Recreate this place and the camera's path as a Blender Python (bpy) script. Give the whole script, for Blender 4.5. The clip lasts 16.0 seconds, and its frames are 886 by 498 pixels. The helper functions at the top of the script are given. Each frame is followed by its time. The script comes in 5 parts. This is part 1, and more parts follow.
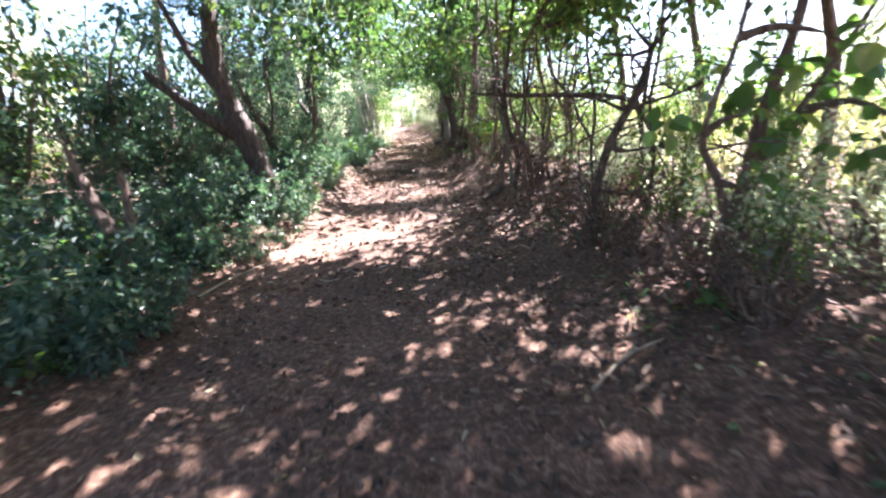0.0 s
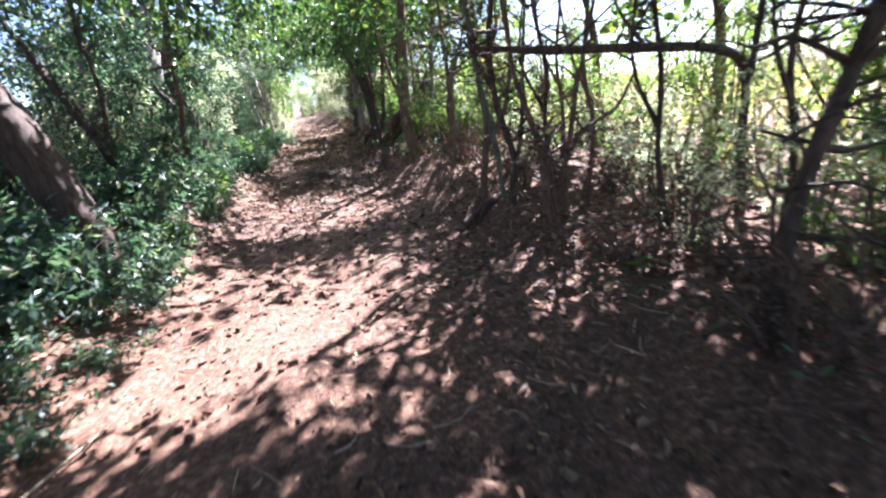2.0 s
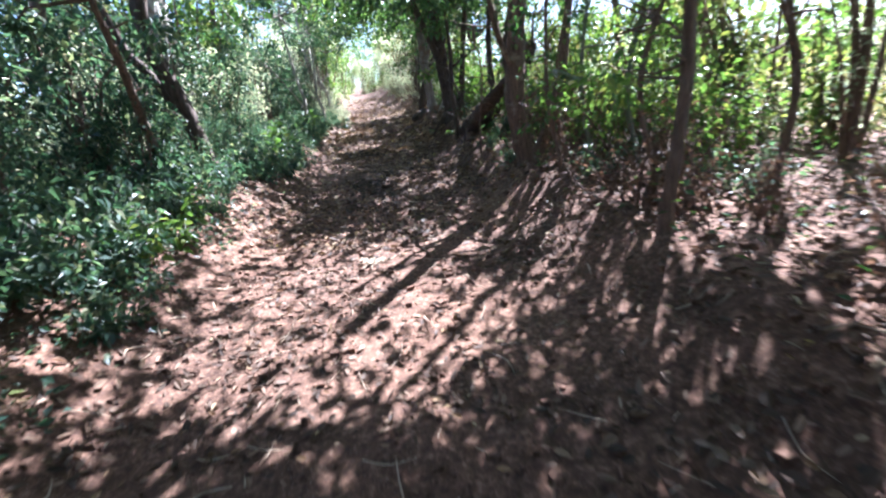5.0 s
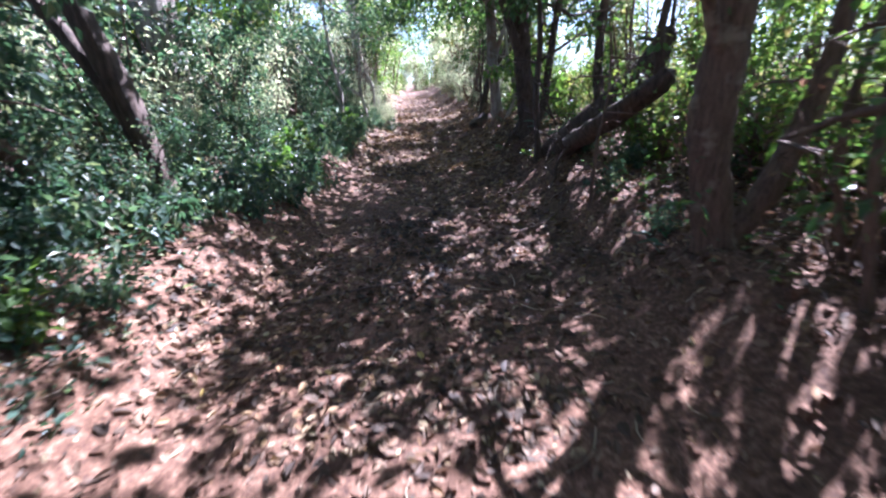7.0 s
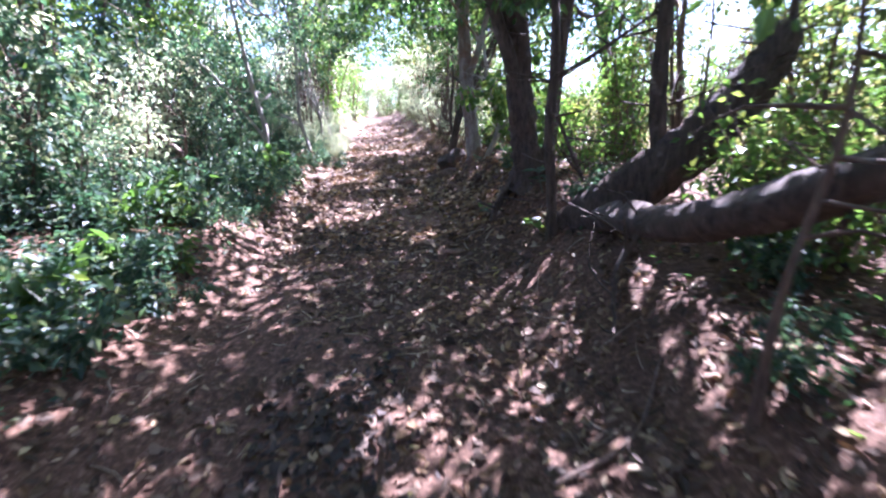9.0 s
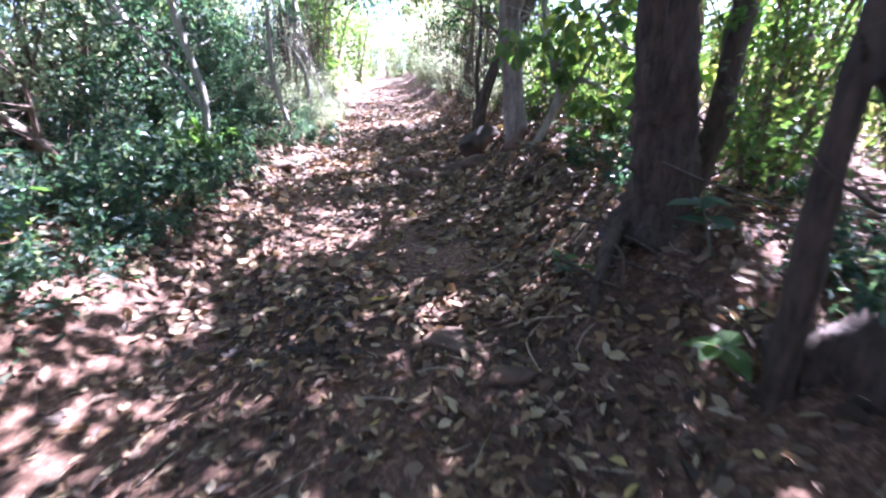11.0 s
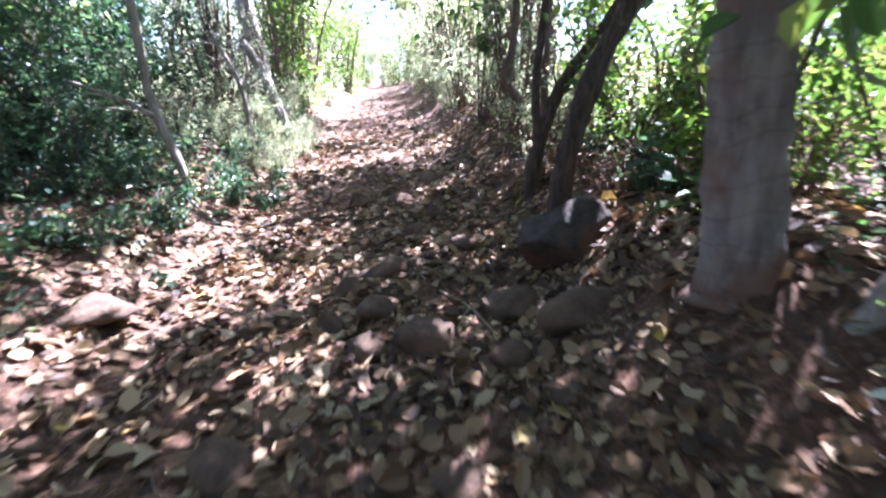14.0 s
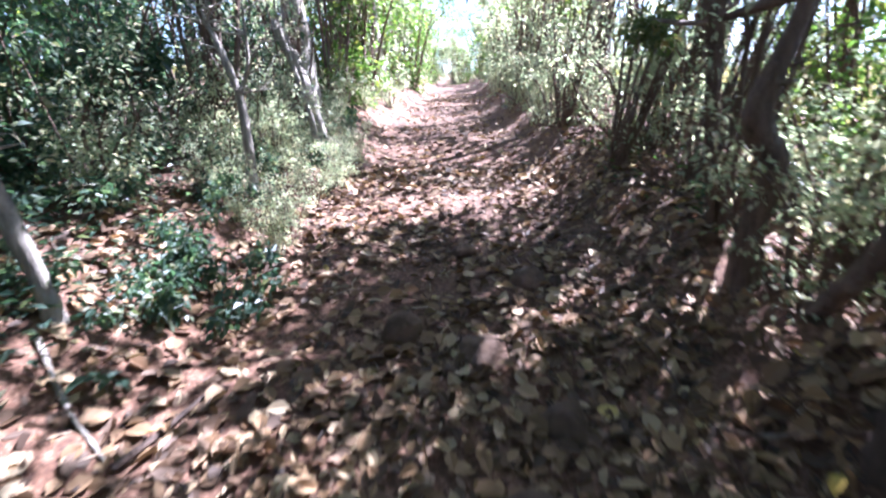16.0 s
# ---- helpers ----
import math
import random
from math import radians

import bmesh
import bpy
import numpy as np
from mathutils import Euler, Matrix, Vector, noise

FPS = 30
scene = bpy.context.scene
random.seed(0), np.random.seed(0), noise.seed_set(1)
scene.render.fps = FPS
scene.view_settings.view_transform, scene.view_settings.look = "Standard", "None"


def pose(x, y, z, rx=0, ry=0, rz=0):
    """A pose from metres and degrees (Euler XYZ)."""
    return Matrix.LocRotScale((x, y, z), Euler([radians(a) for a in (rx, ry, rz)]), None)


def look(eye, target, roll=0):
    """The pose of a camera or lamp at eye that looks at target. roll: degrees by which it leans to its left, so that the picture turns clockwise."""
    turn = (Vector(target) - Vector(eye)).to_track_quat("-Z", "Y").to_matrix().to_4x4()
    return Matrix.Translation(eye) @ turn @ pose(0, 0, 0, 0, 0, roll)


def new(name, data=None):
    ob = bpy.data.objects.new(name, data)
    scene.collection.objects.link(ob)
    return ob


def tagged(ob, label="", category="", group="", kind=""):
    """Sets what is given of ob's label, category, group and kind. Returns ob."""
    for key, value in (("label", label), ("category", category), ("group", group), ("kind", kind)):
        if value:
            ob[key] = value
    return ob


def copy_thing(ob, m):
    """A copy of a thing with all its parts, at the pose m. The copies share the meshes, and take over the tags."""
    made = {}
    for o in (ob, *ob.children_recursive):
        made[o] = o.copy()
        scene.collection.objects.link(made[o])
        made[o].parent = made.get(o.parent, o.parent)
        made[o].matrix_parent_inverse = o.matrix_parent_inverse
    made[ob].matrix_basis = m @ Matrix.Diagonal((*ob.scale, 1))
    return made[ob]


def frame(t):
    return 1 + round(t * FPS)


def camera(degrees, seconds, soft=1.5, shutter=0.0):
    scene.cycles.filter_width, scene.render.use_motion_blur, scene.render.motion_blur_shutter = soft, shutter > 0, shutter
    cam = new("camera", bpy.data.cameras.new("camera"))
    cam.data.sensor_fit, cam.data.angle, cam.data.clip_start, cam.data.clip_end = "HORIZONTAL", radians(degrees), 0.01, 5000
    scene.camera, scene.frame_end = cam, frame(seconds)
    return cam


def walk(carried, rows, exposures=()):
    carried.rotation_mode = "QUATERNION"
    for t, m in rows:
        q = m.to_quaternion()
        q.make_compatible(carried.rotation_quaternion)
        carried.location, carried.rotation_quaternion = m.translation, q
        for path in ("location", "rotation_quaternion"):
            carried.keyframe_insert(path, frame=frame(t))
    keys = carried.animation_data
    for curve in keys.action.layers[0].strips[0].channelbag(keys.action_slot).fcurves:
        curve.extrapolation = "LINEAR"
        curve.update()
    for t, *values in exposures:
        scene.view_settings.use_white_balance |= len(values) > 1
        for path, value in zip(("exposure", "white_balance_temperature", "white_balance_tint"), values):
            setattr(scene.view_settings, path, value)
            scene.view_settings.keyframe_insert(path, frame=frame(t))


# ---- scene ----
cam = camera(92.4, 16.0, soft=2.2, shutter=0.5)
METRES, EYE, TILT, LEAN, TURN = 21.0, 1.42, -13.0, 4.0, 0.0
ROWS = [
    (0.0, 0.0, 0.0, 0.0, -0.0, 0.0, -0.0),
    (0.5, -0.0111, 0.0301, 0.0081, -2.73, -0.93, -0.03),
    (1.0, -0.0167, 0.057, 0.0165, -6.9, -3.18, 5.61),
    (1.5, -0.0205, 0.0882, 0.0266, -6.76, -1.66, 4.16),
    (2.0, -0.0221, 0.1193, 0.0361, -11.29, -2.39, 5.94),
    (2.5, -0.0232, 0.1495, 0.0457, -5.31, 0.41, 2.83),
    (3.0, -0.0248, 0.1781, 0.0553, -4.66, 2.87, 3.8),
    (3.5, -0.0226, 0.2078, 0.0615, -7.38, 1.45, 3.18),
    (6.0, -0.0298, 0.3538, 0.1085, -0.07, -6.18, 1.67),
    (6.5, -0.033, 0.3849, 0.1169, 0.14, -3.57, -1.21),
    (7.0, -0.034, 0.4162, 0.1243, 1.53, -4.49, -1.62),
    (7.5, -0.0365, 0.4481, 0.1347, 0.15, -4.06, -3.68),
    (8.0, -0.0353, 0.4779, 0.144, -6.19, -6.02, 0.84),
    (8.5, -0.0326, 0.5081, 0.1541, -3.93, -1.01, 0.69),
    (11.0, -0.0363, 0.6557, 0.1963, -1.46, -5.89, -1.83),
    (11.5, -0.0371, 0.6823, 0.2049, -0.54, -6.59, 0.43),
    (12.0, -0.0397, 0.713, 0.216, 0.78, -4.22, -1.92),
    (12.5, -0.0451, 0.7413, 0.2234, -0.06, -2.66, 0.31),
    (13.0, -0.0445, 0.7724, 0.2315, 1.34, -2.7, 1.83),
    (13.5, -0.0445, 0.7998, 0.2407, 0.83, -2.55, 0.51),
    (14.0, -0.0454, 0.8282, 0.2476, -1.39, -5.05, -0.61),
    (14.5, -0.0496, 0.8587, 0.2594, 5.07, -4.3, -2.11),
    (15.0, -0.056, 0.8903, 0.2683, 3.36, -5.63, -2.68),
    (15.5, -0.0593, 0.9221, 0.2779, 5.01, -6.6, -2.33),
    (16.0, -0.0646, 0.9494, 0.2889, 6.15, -5.86, -5.17),
]
walk(cam, [(t, pose(0, 0, EYE, TILT, LEAN, TURN) @ pose(METRES * x, METRES * y, METRES * z, 90 + pitch, roll, yaw)) for t, x, y, z, yaw, pitch, roll in ROWS],
     exposures=[(0.0, 3.6, 5750, 20), (1.5, 3.34, 5620, 22), (2.5, 3.05, 5530, 21), (3.0, 3.0, 5490, 19), (3.5, 2.85, 5450, 16), (6.0, 3.15, 5200, 21), (6.5, 2.85, 5200, 25), (7.0, 2.9, 5200, 28), (7.5, 3.0, 5200, 28), (8.5, 3.4, 5150, 33), (11.0, 3.8, 5100, 33), (11.6, 3.9, 5100, 33), (12.5, 3.5, 5150, 28), (13.5, 3.5, 5250, 27), (14.2, 3.55, 5250, 27), (15.0, 3.35, 5250, 26), (16.0, 3.1, 5200, 26)])

# ---------------- sky and sun ----------------
SUN_AZ, SUN_EL = 40.0, 52.0  # degrees to the right of straight ahead, degrees above the horizon
world = bpy.data.worlds.new("sky")
scene.world = world
world.use_nodes = True
wn = world.node_tree
sky = wn.nodes.new("ShaderNodeTexSky")
sky.sky_type, sky.sun_disc = "NISHITA", False
sky.sun_elevation, sky.sun_rotation = radians(SUN_EL), radians(SUN_AZ)
sky.dust_density, sky.air_density = 1.2, 1.0
wn.nodes["Background"].inputs["Strength"].default_value = 0.05
wn.links.new(sky.outputs[0], wn.nodes["Background"].inputs["Color"])
sun_data = bpy.data.lights.new("sun", "SUN")
sun_data.energy, sun_data.angle, sun_data.color = 5.0, radians(0.53), (1.0, 0.96, 0.9)
sun = new("sun", sun_data)
SUN_DIR = Vector((math.sin(radians(SUN_AZ)) * math.cos(radians(SUN_EL)), math.cos(radians(SUN_AZ)) * math.cos(radians(SUN_EL)), math.sin(radians(SUN_EL))))
sun.matrix_world = look(SUN_DIR * 60, (0, 0, 0))


# ---------------- materials ----------------
def material(name):
    m = bpy.data.materials.new(name)
    m.use_nodes = True
    nt = m.node_tree
    return m, nt, nt.nodes["Principled BSDF"], nt.nodes["Material Output"]


def node(nt, kind, **values):
    n = nt.nodes.new(kind)
    for key, value in values.items():
        n.inputs[key.replace("_", " ")].default_value = value
    return n


def ramp(nt, source, stops):
    r = nt.nodes.new("ShaderNodeValToRGB")
    els = r.color_ramp.elements
    while len(els) < len(stops):
        els.new(0.5)
    for el, (at, col) in zip(els, stops):
        el.position, el.color = at, (*col, 1)
    nt.links.new(source, r.inputs[0])
    return r.outputs[0]


def mixed(nt, kind, a, b, fac):
    mx = nt.nodes.new("ShaderNodeMix")
    mx.data_type, mx.blend_type = "RGBA", kind
    for socket, value in ((mx.inputs[0], fac), (mx.inputs[6], a), (mx.inputs[7], b)):
        if isinstance(value, (int, float)):
            socket.default_value = value
        elif isinstance(value, tuple):
            socket.default_value = (*value, 1)
        else:
            nt.links.new(value, socket)
    return mx.outputs[2]


def coords(nt):
    return nt.nodes.new("ShaderNodeTexCoord").outputs["Object"]


def noise_tex(nt, vec, scale, detail=4.0, rough=0.6):
    n = node(nt, "ShaderNodeTexNoise", Scale=scale, Detail=detail, Roughness=rough)
    if vec is not None:
        nt.links.new(vec, n.inputs["Vector"])
    return n.outputs["Fac"]


def bumped(nt, height, bsdf, strength, distance):
    b = node(nt, "ShaderNodeBump", Strength=strength, Distance=distance)
    nt.links.new(height, b.inputs["Height"])
    nt.links.new(b.outputs[0], bsdf.inputs["Normal"])


def leaf_material(name, stops, through_colour, share=0.4, rough=0.42):
    """Leaves: colour varies leaf by leaf, light shines through them."""
    m, nt, bsdf, out = material(name)
    geo = nt.nodes.new("ShaderNodeNewGeometry")
    col = ramp(nt, geo.outputs["Random Per Island"], stops)
    big = noise_tex(nt, geo.outputs["Position"], 1.3, 2.0)
    col = mixed(nt, "MULTIPLY", col, ramp(nt, big, [(0.3, (0.72, 0.76, 0.74)), (0.7, (1.15, 1.12, 1.0))]), 0.8)
    nt.links.new(col, bsdf.inputs["Base Color"])
    bsdf.inputs["Roughness"].default_value = rough
    tr = nt.nodes.new("ShaderNodeBsdfTranslucent")
    nt.links.new(mixed(nt, "MULTIPLY", col, through_colour, 1.0), tr.inputs["Color"])
    sh = node(nt, "ShaderNodeMixShader", Fac=share)
    nt.links.new(bsdf.outputs[0], sh.inputs[1])
    nt.links.new(tr.outputs[0], sh.inputs[2])
    nt.links.new(sh.outputs[0], out.inputs["Surface"])
    return m


def bark_material(name, dark, light, patch, scale=9.0, patch_at=0.62, rings=0.0):
    m, nt, bsdf, out = material(name)
    vec = coords(nt)
    mp = nt.nodes.new("ShaderNodeMapping")
    mp.inputs["Scale"].default_value = (1, 1, 0.22)
    nt.links.new(vec, mp.inputs["Vector"])
    grain = noise_tex(nt, mp.outputs[0], scale * 3, 6.0, 0.7)
    col = ramp(nt, grain, [(0.32, dark), (0.68, light)])
    blot = noise_tex(nt, vec, scale * 0.45, 3.0)
    col = mixed(nt, "MIX", col, patch, ramp(nt, blot, [(patch_at - 0.05, (0, 0, 0)), (patch_at + 0.05, (1, 1, 1))]))
    height = grain
    if rings > 0:
        wave = node(nt, "ShaderNodeTexWave", Scale=2.6, Distortion=9.0, Detail=4.0)
        wave.bands_direction = "Z"
        nt.links.new(vec, wave.inputs["Vector"])
        col = mixed(nt, "MULTIPLY", col, ramp(nt, wave.outputs["Fac"], [(0.0, (0.6, 0.57, 0.55)), (0.08, (1, 1, 1))]), rings)
    nt.links.new(col, bsdf.inputs["Base Color"])
    bsdf.inputs["Roughness"].default_value = 0.85
    bumped(nt, height, bsdf, 0.9, 0.03)
    return m


def ground_material(name):
    """Red-brown trodden earth with crumbs, small chaff and paler dusty patches."""
    m, nt, bsdf, out = material(name)
    vec = coords(nt)
    wide = noise_tex(nt, vec, 0.55, 4.0)
    fine = noise_tex(nt, vec, 26.0, 8.0, 0.72)
    col = ramp(nt, fine, [(0.3, (0.03, 0.014, 0.009)), (0.5, (0.115, 0.058, 0.034)), (0.72, (0.35, 0.215, 0.145))])
    col = mixed(nt, "MULTIPLY", col, ramp(nt, wide, [(0.35, (0.72, 0.68, 0.66)), (0.65, (1.2, 1.14, 1.1))]), 0.9)
    vor = node(nt, "ShaderNodeTexVoronoi", Scale=55.0, Randomness=1.0)
    nt.links.new(vec, vor.inputs["Vector"])
    chaff = ramp(nt, vor.outputs["Distance"], [(0.1, (1, 1, 1)), (0.2, (0, 0, 0))])
    col = mixed(nt, "MIX", col, (0.36, 0.28, 0.22), mixed(nt, "MULTIPLY", chaff, ramp(nt, noise_tex(nt, vec, 3.0), [(0.45, (0, 0, 0)), (0.6, (0.8, 0.8, 0.8))]), 1.0))
    nt.links.new(col, bsdf.inputs["Base Color"])
    bsdf.inputs["Roughness"].default_value = 0.92
    bumped(nt, fine, bsdf, 0.8, 0.025)
    return m


def stone_material(name, dark, light):
    m, nt, bsdf, out = material(name)
    vec = coords(nt)
    n1 = noise_tex(nt, vec, 7.0, 6.0, 0.65)
    col = ramp(nt, n1, [(0.3, dark), (0.7, light)])
    col = mixed(nt, "MIX", col, (0.2, 0.1, 0.065), ramp(nt, noise_tex(nt, vec, 2.5), [(0.5, (0, 0, 0)), (0.68, (0.8, 0.8, 0.8))]))
    nt.links.new(col, bsdf.inputs["Base Color"])
    bsdf.inputs["Roughness"].default_value = 0.92
    bumped(nt, noise_tex(nt, vec, 30.0, 8.0, 0.7), bsdf, 0.9, 0.04)
    return m


SOIL = ground_material("red_earth")
STONE = stone_material("brown_stone", (0.07, 0.042, 0.028), (0.2, 0.125, 0.082))
DARK_STONE = stone_material("dark_stone", (0.035, 0.028, 0.023), (0.12, 0.092, 0.076))
BARK_DARK = bark_material("dark_bark", (0.022, 0.014, 0.01), (0.125, 0.082, 0.06), (0.18, 0.14, 0.11), 9, 0.68)
BARK_BROWN = bark_material("brown_bark", (0.06, 0.038, 0.028), (0.22, 0.14, 0.1), (0.27, 0.22, 0.17), 11, 0.64)
BARK_PALE = bark_material("pale_bark", (0.16, 0.135, 0.11), (0.44, 0.39, 0.33), (0.2, 0.11, 0.075), 7, 0.66)
BARK_RING = bark_material("ringed_bark", (0.13, 0.1, 0.085), (0.36, 0.31, 0.275), (0.2, 0.12, 0.085), 5, 0.55, rings=0.35)
BARK_GREEN = bark_material("mossy_bark", (0.07, 0.08, 0.055), (0.2, 0.2, 0.15), (0.1, 0.13, 0.07), 9, 0.55)
WIRE = bark_material("rusty_wire", (0.06, 0.04, 0.03), (0.22, 0.17, 0.14), (0.3, 0.26, 0.23), 30, 0.6)
STRAW = bark_material("dry_straw", (0.28, 0.2, 0.13), (0.6, 0.48, 0.34), (0.4, 0.3, 0.2), 20, 0.6)
LEAF_DEEP = leaf_material("deep_green_leaf", [(0.0, (0.03, 0.065, 0.032)), (0.6, (0.06, 0.11, 0.05)), (1.0, (0.12, 0.16, 0.075))], (1.9, 2.2, 0.9))
LEAF_BLUE = leaf_material("cool_green_leaf", [(0.0, (0.03, 0.06, 0.046)), (0.55, (0.058, 0.1, 0.074)), (0.85, (0.11, 0.145, 0.1)), (1.0, (0.24, 0.23, 0.16))], (1.7, 2.0, 1.15))
LEAF_LIGHT = leaf_material("fresh_green_leaf", [(0.0, (0.055, 0.105, 0.034)), (0.7, (0.095, 0.155, 0.055)), (1.0, (0.2, 0.21, 0.08))], (2.0, 2.1, 0.9), 0.46)
LEAF_DULL = leaf_material("olive_leaf", [(0.0, (0.06, 0.09, 0.04)), (0.6, (0.11, 0.14, 0.06)), (0.9, (0.2, 0.18, 0.09)), (1.0, (0.26, 0.19, 0.1))], (1.8, 1.9, 1.0))
LEAF_DRY = leaf_material("dry_leaf", [(0.0, (0.05, 0.027, 0.016)), (0.35, (0.155, 0.085, 0.044)), (0.7, (0.285, 0.175, 0.092)), (0.94, (0.43, 0.32, 0.2)), (0.988, (0.45, 0.34, 0.23)), (1.0, (0.5, 0.36, 0.08))], (1.2, 1.1, 0.9), 0.15, 0.7)
LEAF_ROOF = leaf_material("thick_dark_leaf", [(0.0, (0.03, 0.06, 0.028)), (0.6, (0.055, 0.1, 0.045)), (1.0, (0.13, 0.16, 0.07))], (1.8, 2.0, 0.8), 0.34)
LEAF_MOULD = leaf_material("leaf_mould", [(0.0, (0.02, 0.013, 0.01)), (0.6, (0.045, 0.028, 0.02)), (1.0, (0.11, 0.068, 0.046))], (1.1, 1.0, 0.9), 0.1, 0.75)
# near-white greens: the glare of full sun is put into the leaf colour
LEAF_GLARE = leaf_material("pale_sun_glare_leaf", [(0.0, (0.2, 0.26, 0.18)), (0.5, (0.38, 0.43, 0.32)), (0.85, (0.52, 0.51, 0.41)), (1.0, (0.5, 0.41, 0.32))], (1.6, 1.6, 1.25), 0.5)
LEAF_BROWN = leaf_material("withered_leaf", [(0.0, (0.045, 0.028, 0.019)), (0.6, (0.115, 0.07, 0.045)), (1.0, (0.3, 0.2, 0.14))], (1.2, 1.0, 0.9), 0.25, 0.7)
GRASS_DRY = leaf_material("dry_grass", [(0.0, (0.14, 0.18, 0.06)), (0.5, (0.3, 0.28, 0.12)), (1.0, (0.48, 0.42, 0.26))], (1.3, 1.3, 0.9), 0.3, 0.7)

# ---------------- mesh tools ----------------
rng = np.random.default_rng(11)


def quads(name, verts, faces, mat, smooth=False):
    """A mesh from an array of points and an array of four-cornered faces."""
    me = bpy.data.meshes.new(name)
    verts, faces = np.ascontiguousarray(verts, dtype=np.float32), np.ascontiguousarray(faces, dtype=np.int32)
    me.vertices.add(len(verts))
    me.vertices.foreach_set("co", verts.ravel())
    me.loops.add(faces.size)
    me.loops.foreach_set("vertex_index", faces.ravel())
    me.polygons.add(len(faces))
    me.polygons.foreach_set("loop_start", np.arange(0, faces.size, 4, dtype=np.int32))
    me.polygons.foreach_set("use_smooth", np.full(len(faces), smooth, dtype=bool))
    me.update(calc_edges=True)
    me.materials.append(mat)
    return me


def part(name, me, parent=None, label="", kind=""):
    ob = new(name, me)
    ob.parent = parent
    return tagged(ob, label=label, kind=kind)


def holder(name, place, label, category, group="", kind=""):
    ob = new(name)
    ob.location = place
    return tagged(ob, label, category, group, kind)


def lattice(n, seed):
    return np.random.default_rng(seed).random((n, n))


GRIDS = [lattice(64, 100 + s) for s in range(6)]


def field(x, y, scale, s=0):
    """Smooth random heights from 0 to 1 over the plan."""
    g = GRIDS[s]
    u, v = np.asarray(x, float) * scale + 31.7, np.asarray(y, float) * scale + 17.3
    i, j = np.floor(u).astype(int), np.floor(v).astype(int)
    fu, fv = u - i, v - j
    fu, fv = fu * fu * (3 - 2 * fu), fv * fv * (3 - 2 * fv)
    i0, i1, j0, j1 = i % 64, (i + 1) % 64, j % 64, (j + 1) % 64
    return (g[i0, j0] * (1 - fu) + g[i1, j0] * fu) * (1 - fv) + (g[i0, j1] * (1 - fu) + g[i1, j1] * fu) * fv


PATH_Y = [-40, 0, 10, 20, 24, 30, 45, 80]
PATH_X = [0.5, -0.5, -0.75, -1.3, -1.7, -2.25, -3.6, -6.5]
RISE_Y = [-60, -10, 0, 5, 9, 13, 15, 17.3, 19.4, 22, 24.5, 30, 50, 80, 400]
RISE_Z = [-3.0, -0.7, 0.0, 0.33, 0.57, 0.81, 0.95, 1.17, 1.36, 1.6, 1.84, 2.35, 4.15, 6.9, 12.0]
WEST_D, WEST_A, WEST_B = [0, 1.2, 1.5, 1.9, 2.4, 4.5, 12, 60], [0, 0.0, 0.04, 0.18, 0.36, 0.7, 0.9, 1.5], [0, 0.0, 0.1, 0.38, 0.58, 0.85, 1.0, 1.5]
EAST_D, EAST_A, EAST_B = [0, 0.9, 1.3, 1.7, 2.6, 6, 60], [0, 0.02, 0.06, 0.16, 0.28, 0.2, 0.4], [0, 0.03, 0.16, 0.46, 0.6, 0.5, 0.6]


def middle(y):
    return np.interp(y, PATH_Y, PATH_X)


def ground_z(x, y):
    """The lie of the land: a trodden way between a western bank and an eastern ledge."""
    x, y = np.asarray(x, float), np.asarray(y, float)
    d = x - middle(y)
    late = np.clip((y - 5.5) / 2.5, 0, 1)
    grown = np.clip((y - 6) / 3, 0, 1)
    west = np.interp(-d, WEST_D, WEST_A) * (1 - grown) + np.interp(-d, WEST_D, WEST_B) * grown
    east = np.interp(d, EAST_D, EAST_A) * (1 - late) + np.interp(d, EAST_D, EAST_B) * late
    mound = 0.28 * np.exp(-((x - 0.55) ** 2 + (y - 16.6) ** 2) / 0.5) + 0.2 * np.exp(-((x - 0.5) ** 2 + (y - 19.7) ** 2) / 0.5)
    rough = 0.10 * (field(x, y, 0.9, 0) - 0.5) + 0.05 * (field(x, y, 2.7, 1) - 0.5) + 0.025 * (field(x, y, 8.0, 2) - 0.5)
    return np.interp(y, RISE_Y, RISE_Z) + np.where(d < 0, west, east) + mound + rough


def unit(a):
    return a / np.maximum(np.linalg.norm(a, axis=-1, keepdims=True), 1e-9)


def leaf_arrays(at, along, up, length, width, fold=0.18, curl=0.15, simple=False):
    """Pointed leaves, folded along the rib: six corners and two faces each (simple: four corners, one face)."""
    n = len(at)
    along = unit(along)
    side = unit(np.cross(along, up))
    nor = np.cross(side, along)
    L, W = np.reshape(length, (-1, 1)), np.reshape(width, (-1, 1))
    if simple:
        c = np.stack([at, at + along * L * 0.45 + side * W / 2 + nor * W * fold, at + along * L - nor * L * curl, at + along * L * 0.5 - side * W / 2 + nor * W * fold], 1)
        return c.reshape(-1, 3), np.arange(4 * n).reshape(n, 4)
    c = np.stack([at,
                  at + along * L * 0.28 + side * W * 0.46 + nor * W * fold,
                  at + along * L * 0.68 + side * W * 0.40 + nor * (W * fold - L * curl * 0.4),
                  at + along * L - nor * L * curl,
                  at + along * L * 0.68 - side * W * 0.40 + nor * (W * fold - L * curl * 0.4),
                  at + along * L * 0.28 - side * W * 0.46 + nor * W * fold], 1)
    k = np.arange(n)[:, None] * 6
    f = np.concatenate([k + [0, 1, 2, 3], k + [0, 3, 4, 5]], 0)
    return c.reshape(-1, 3), f


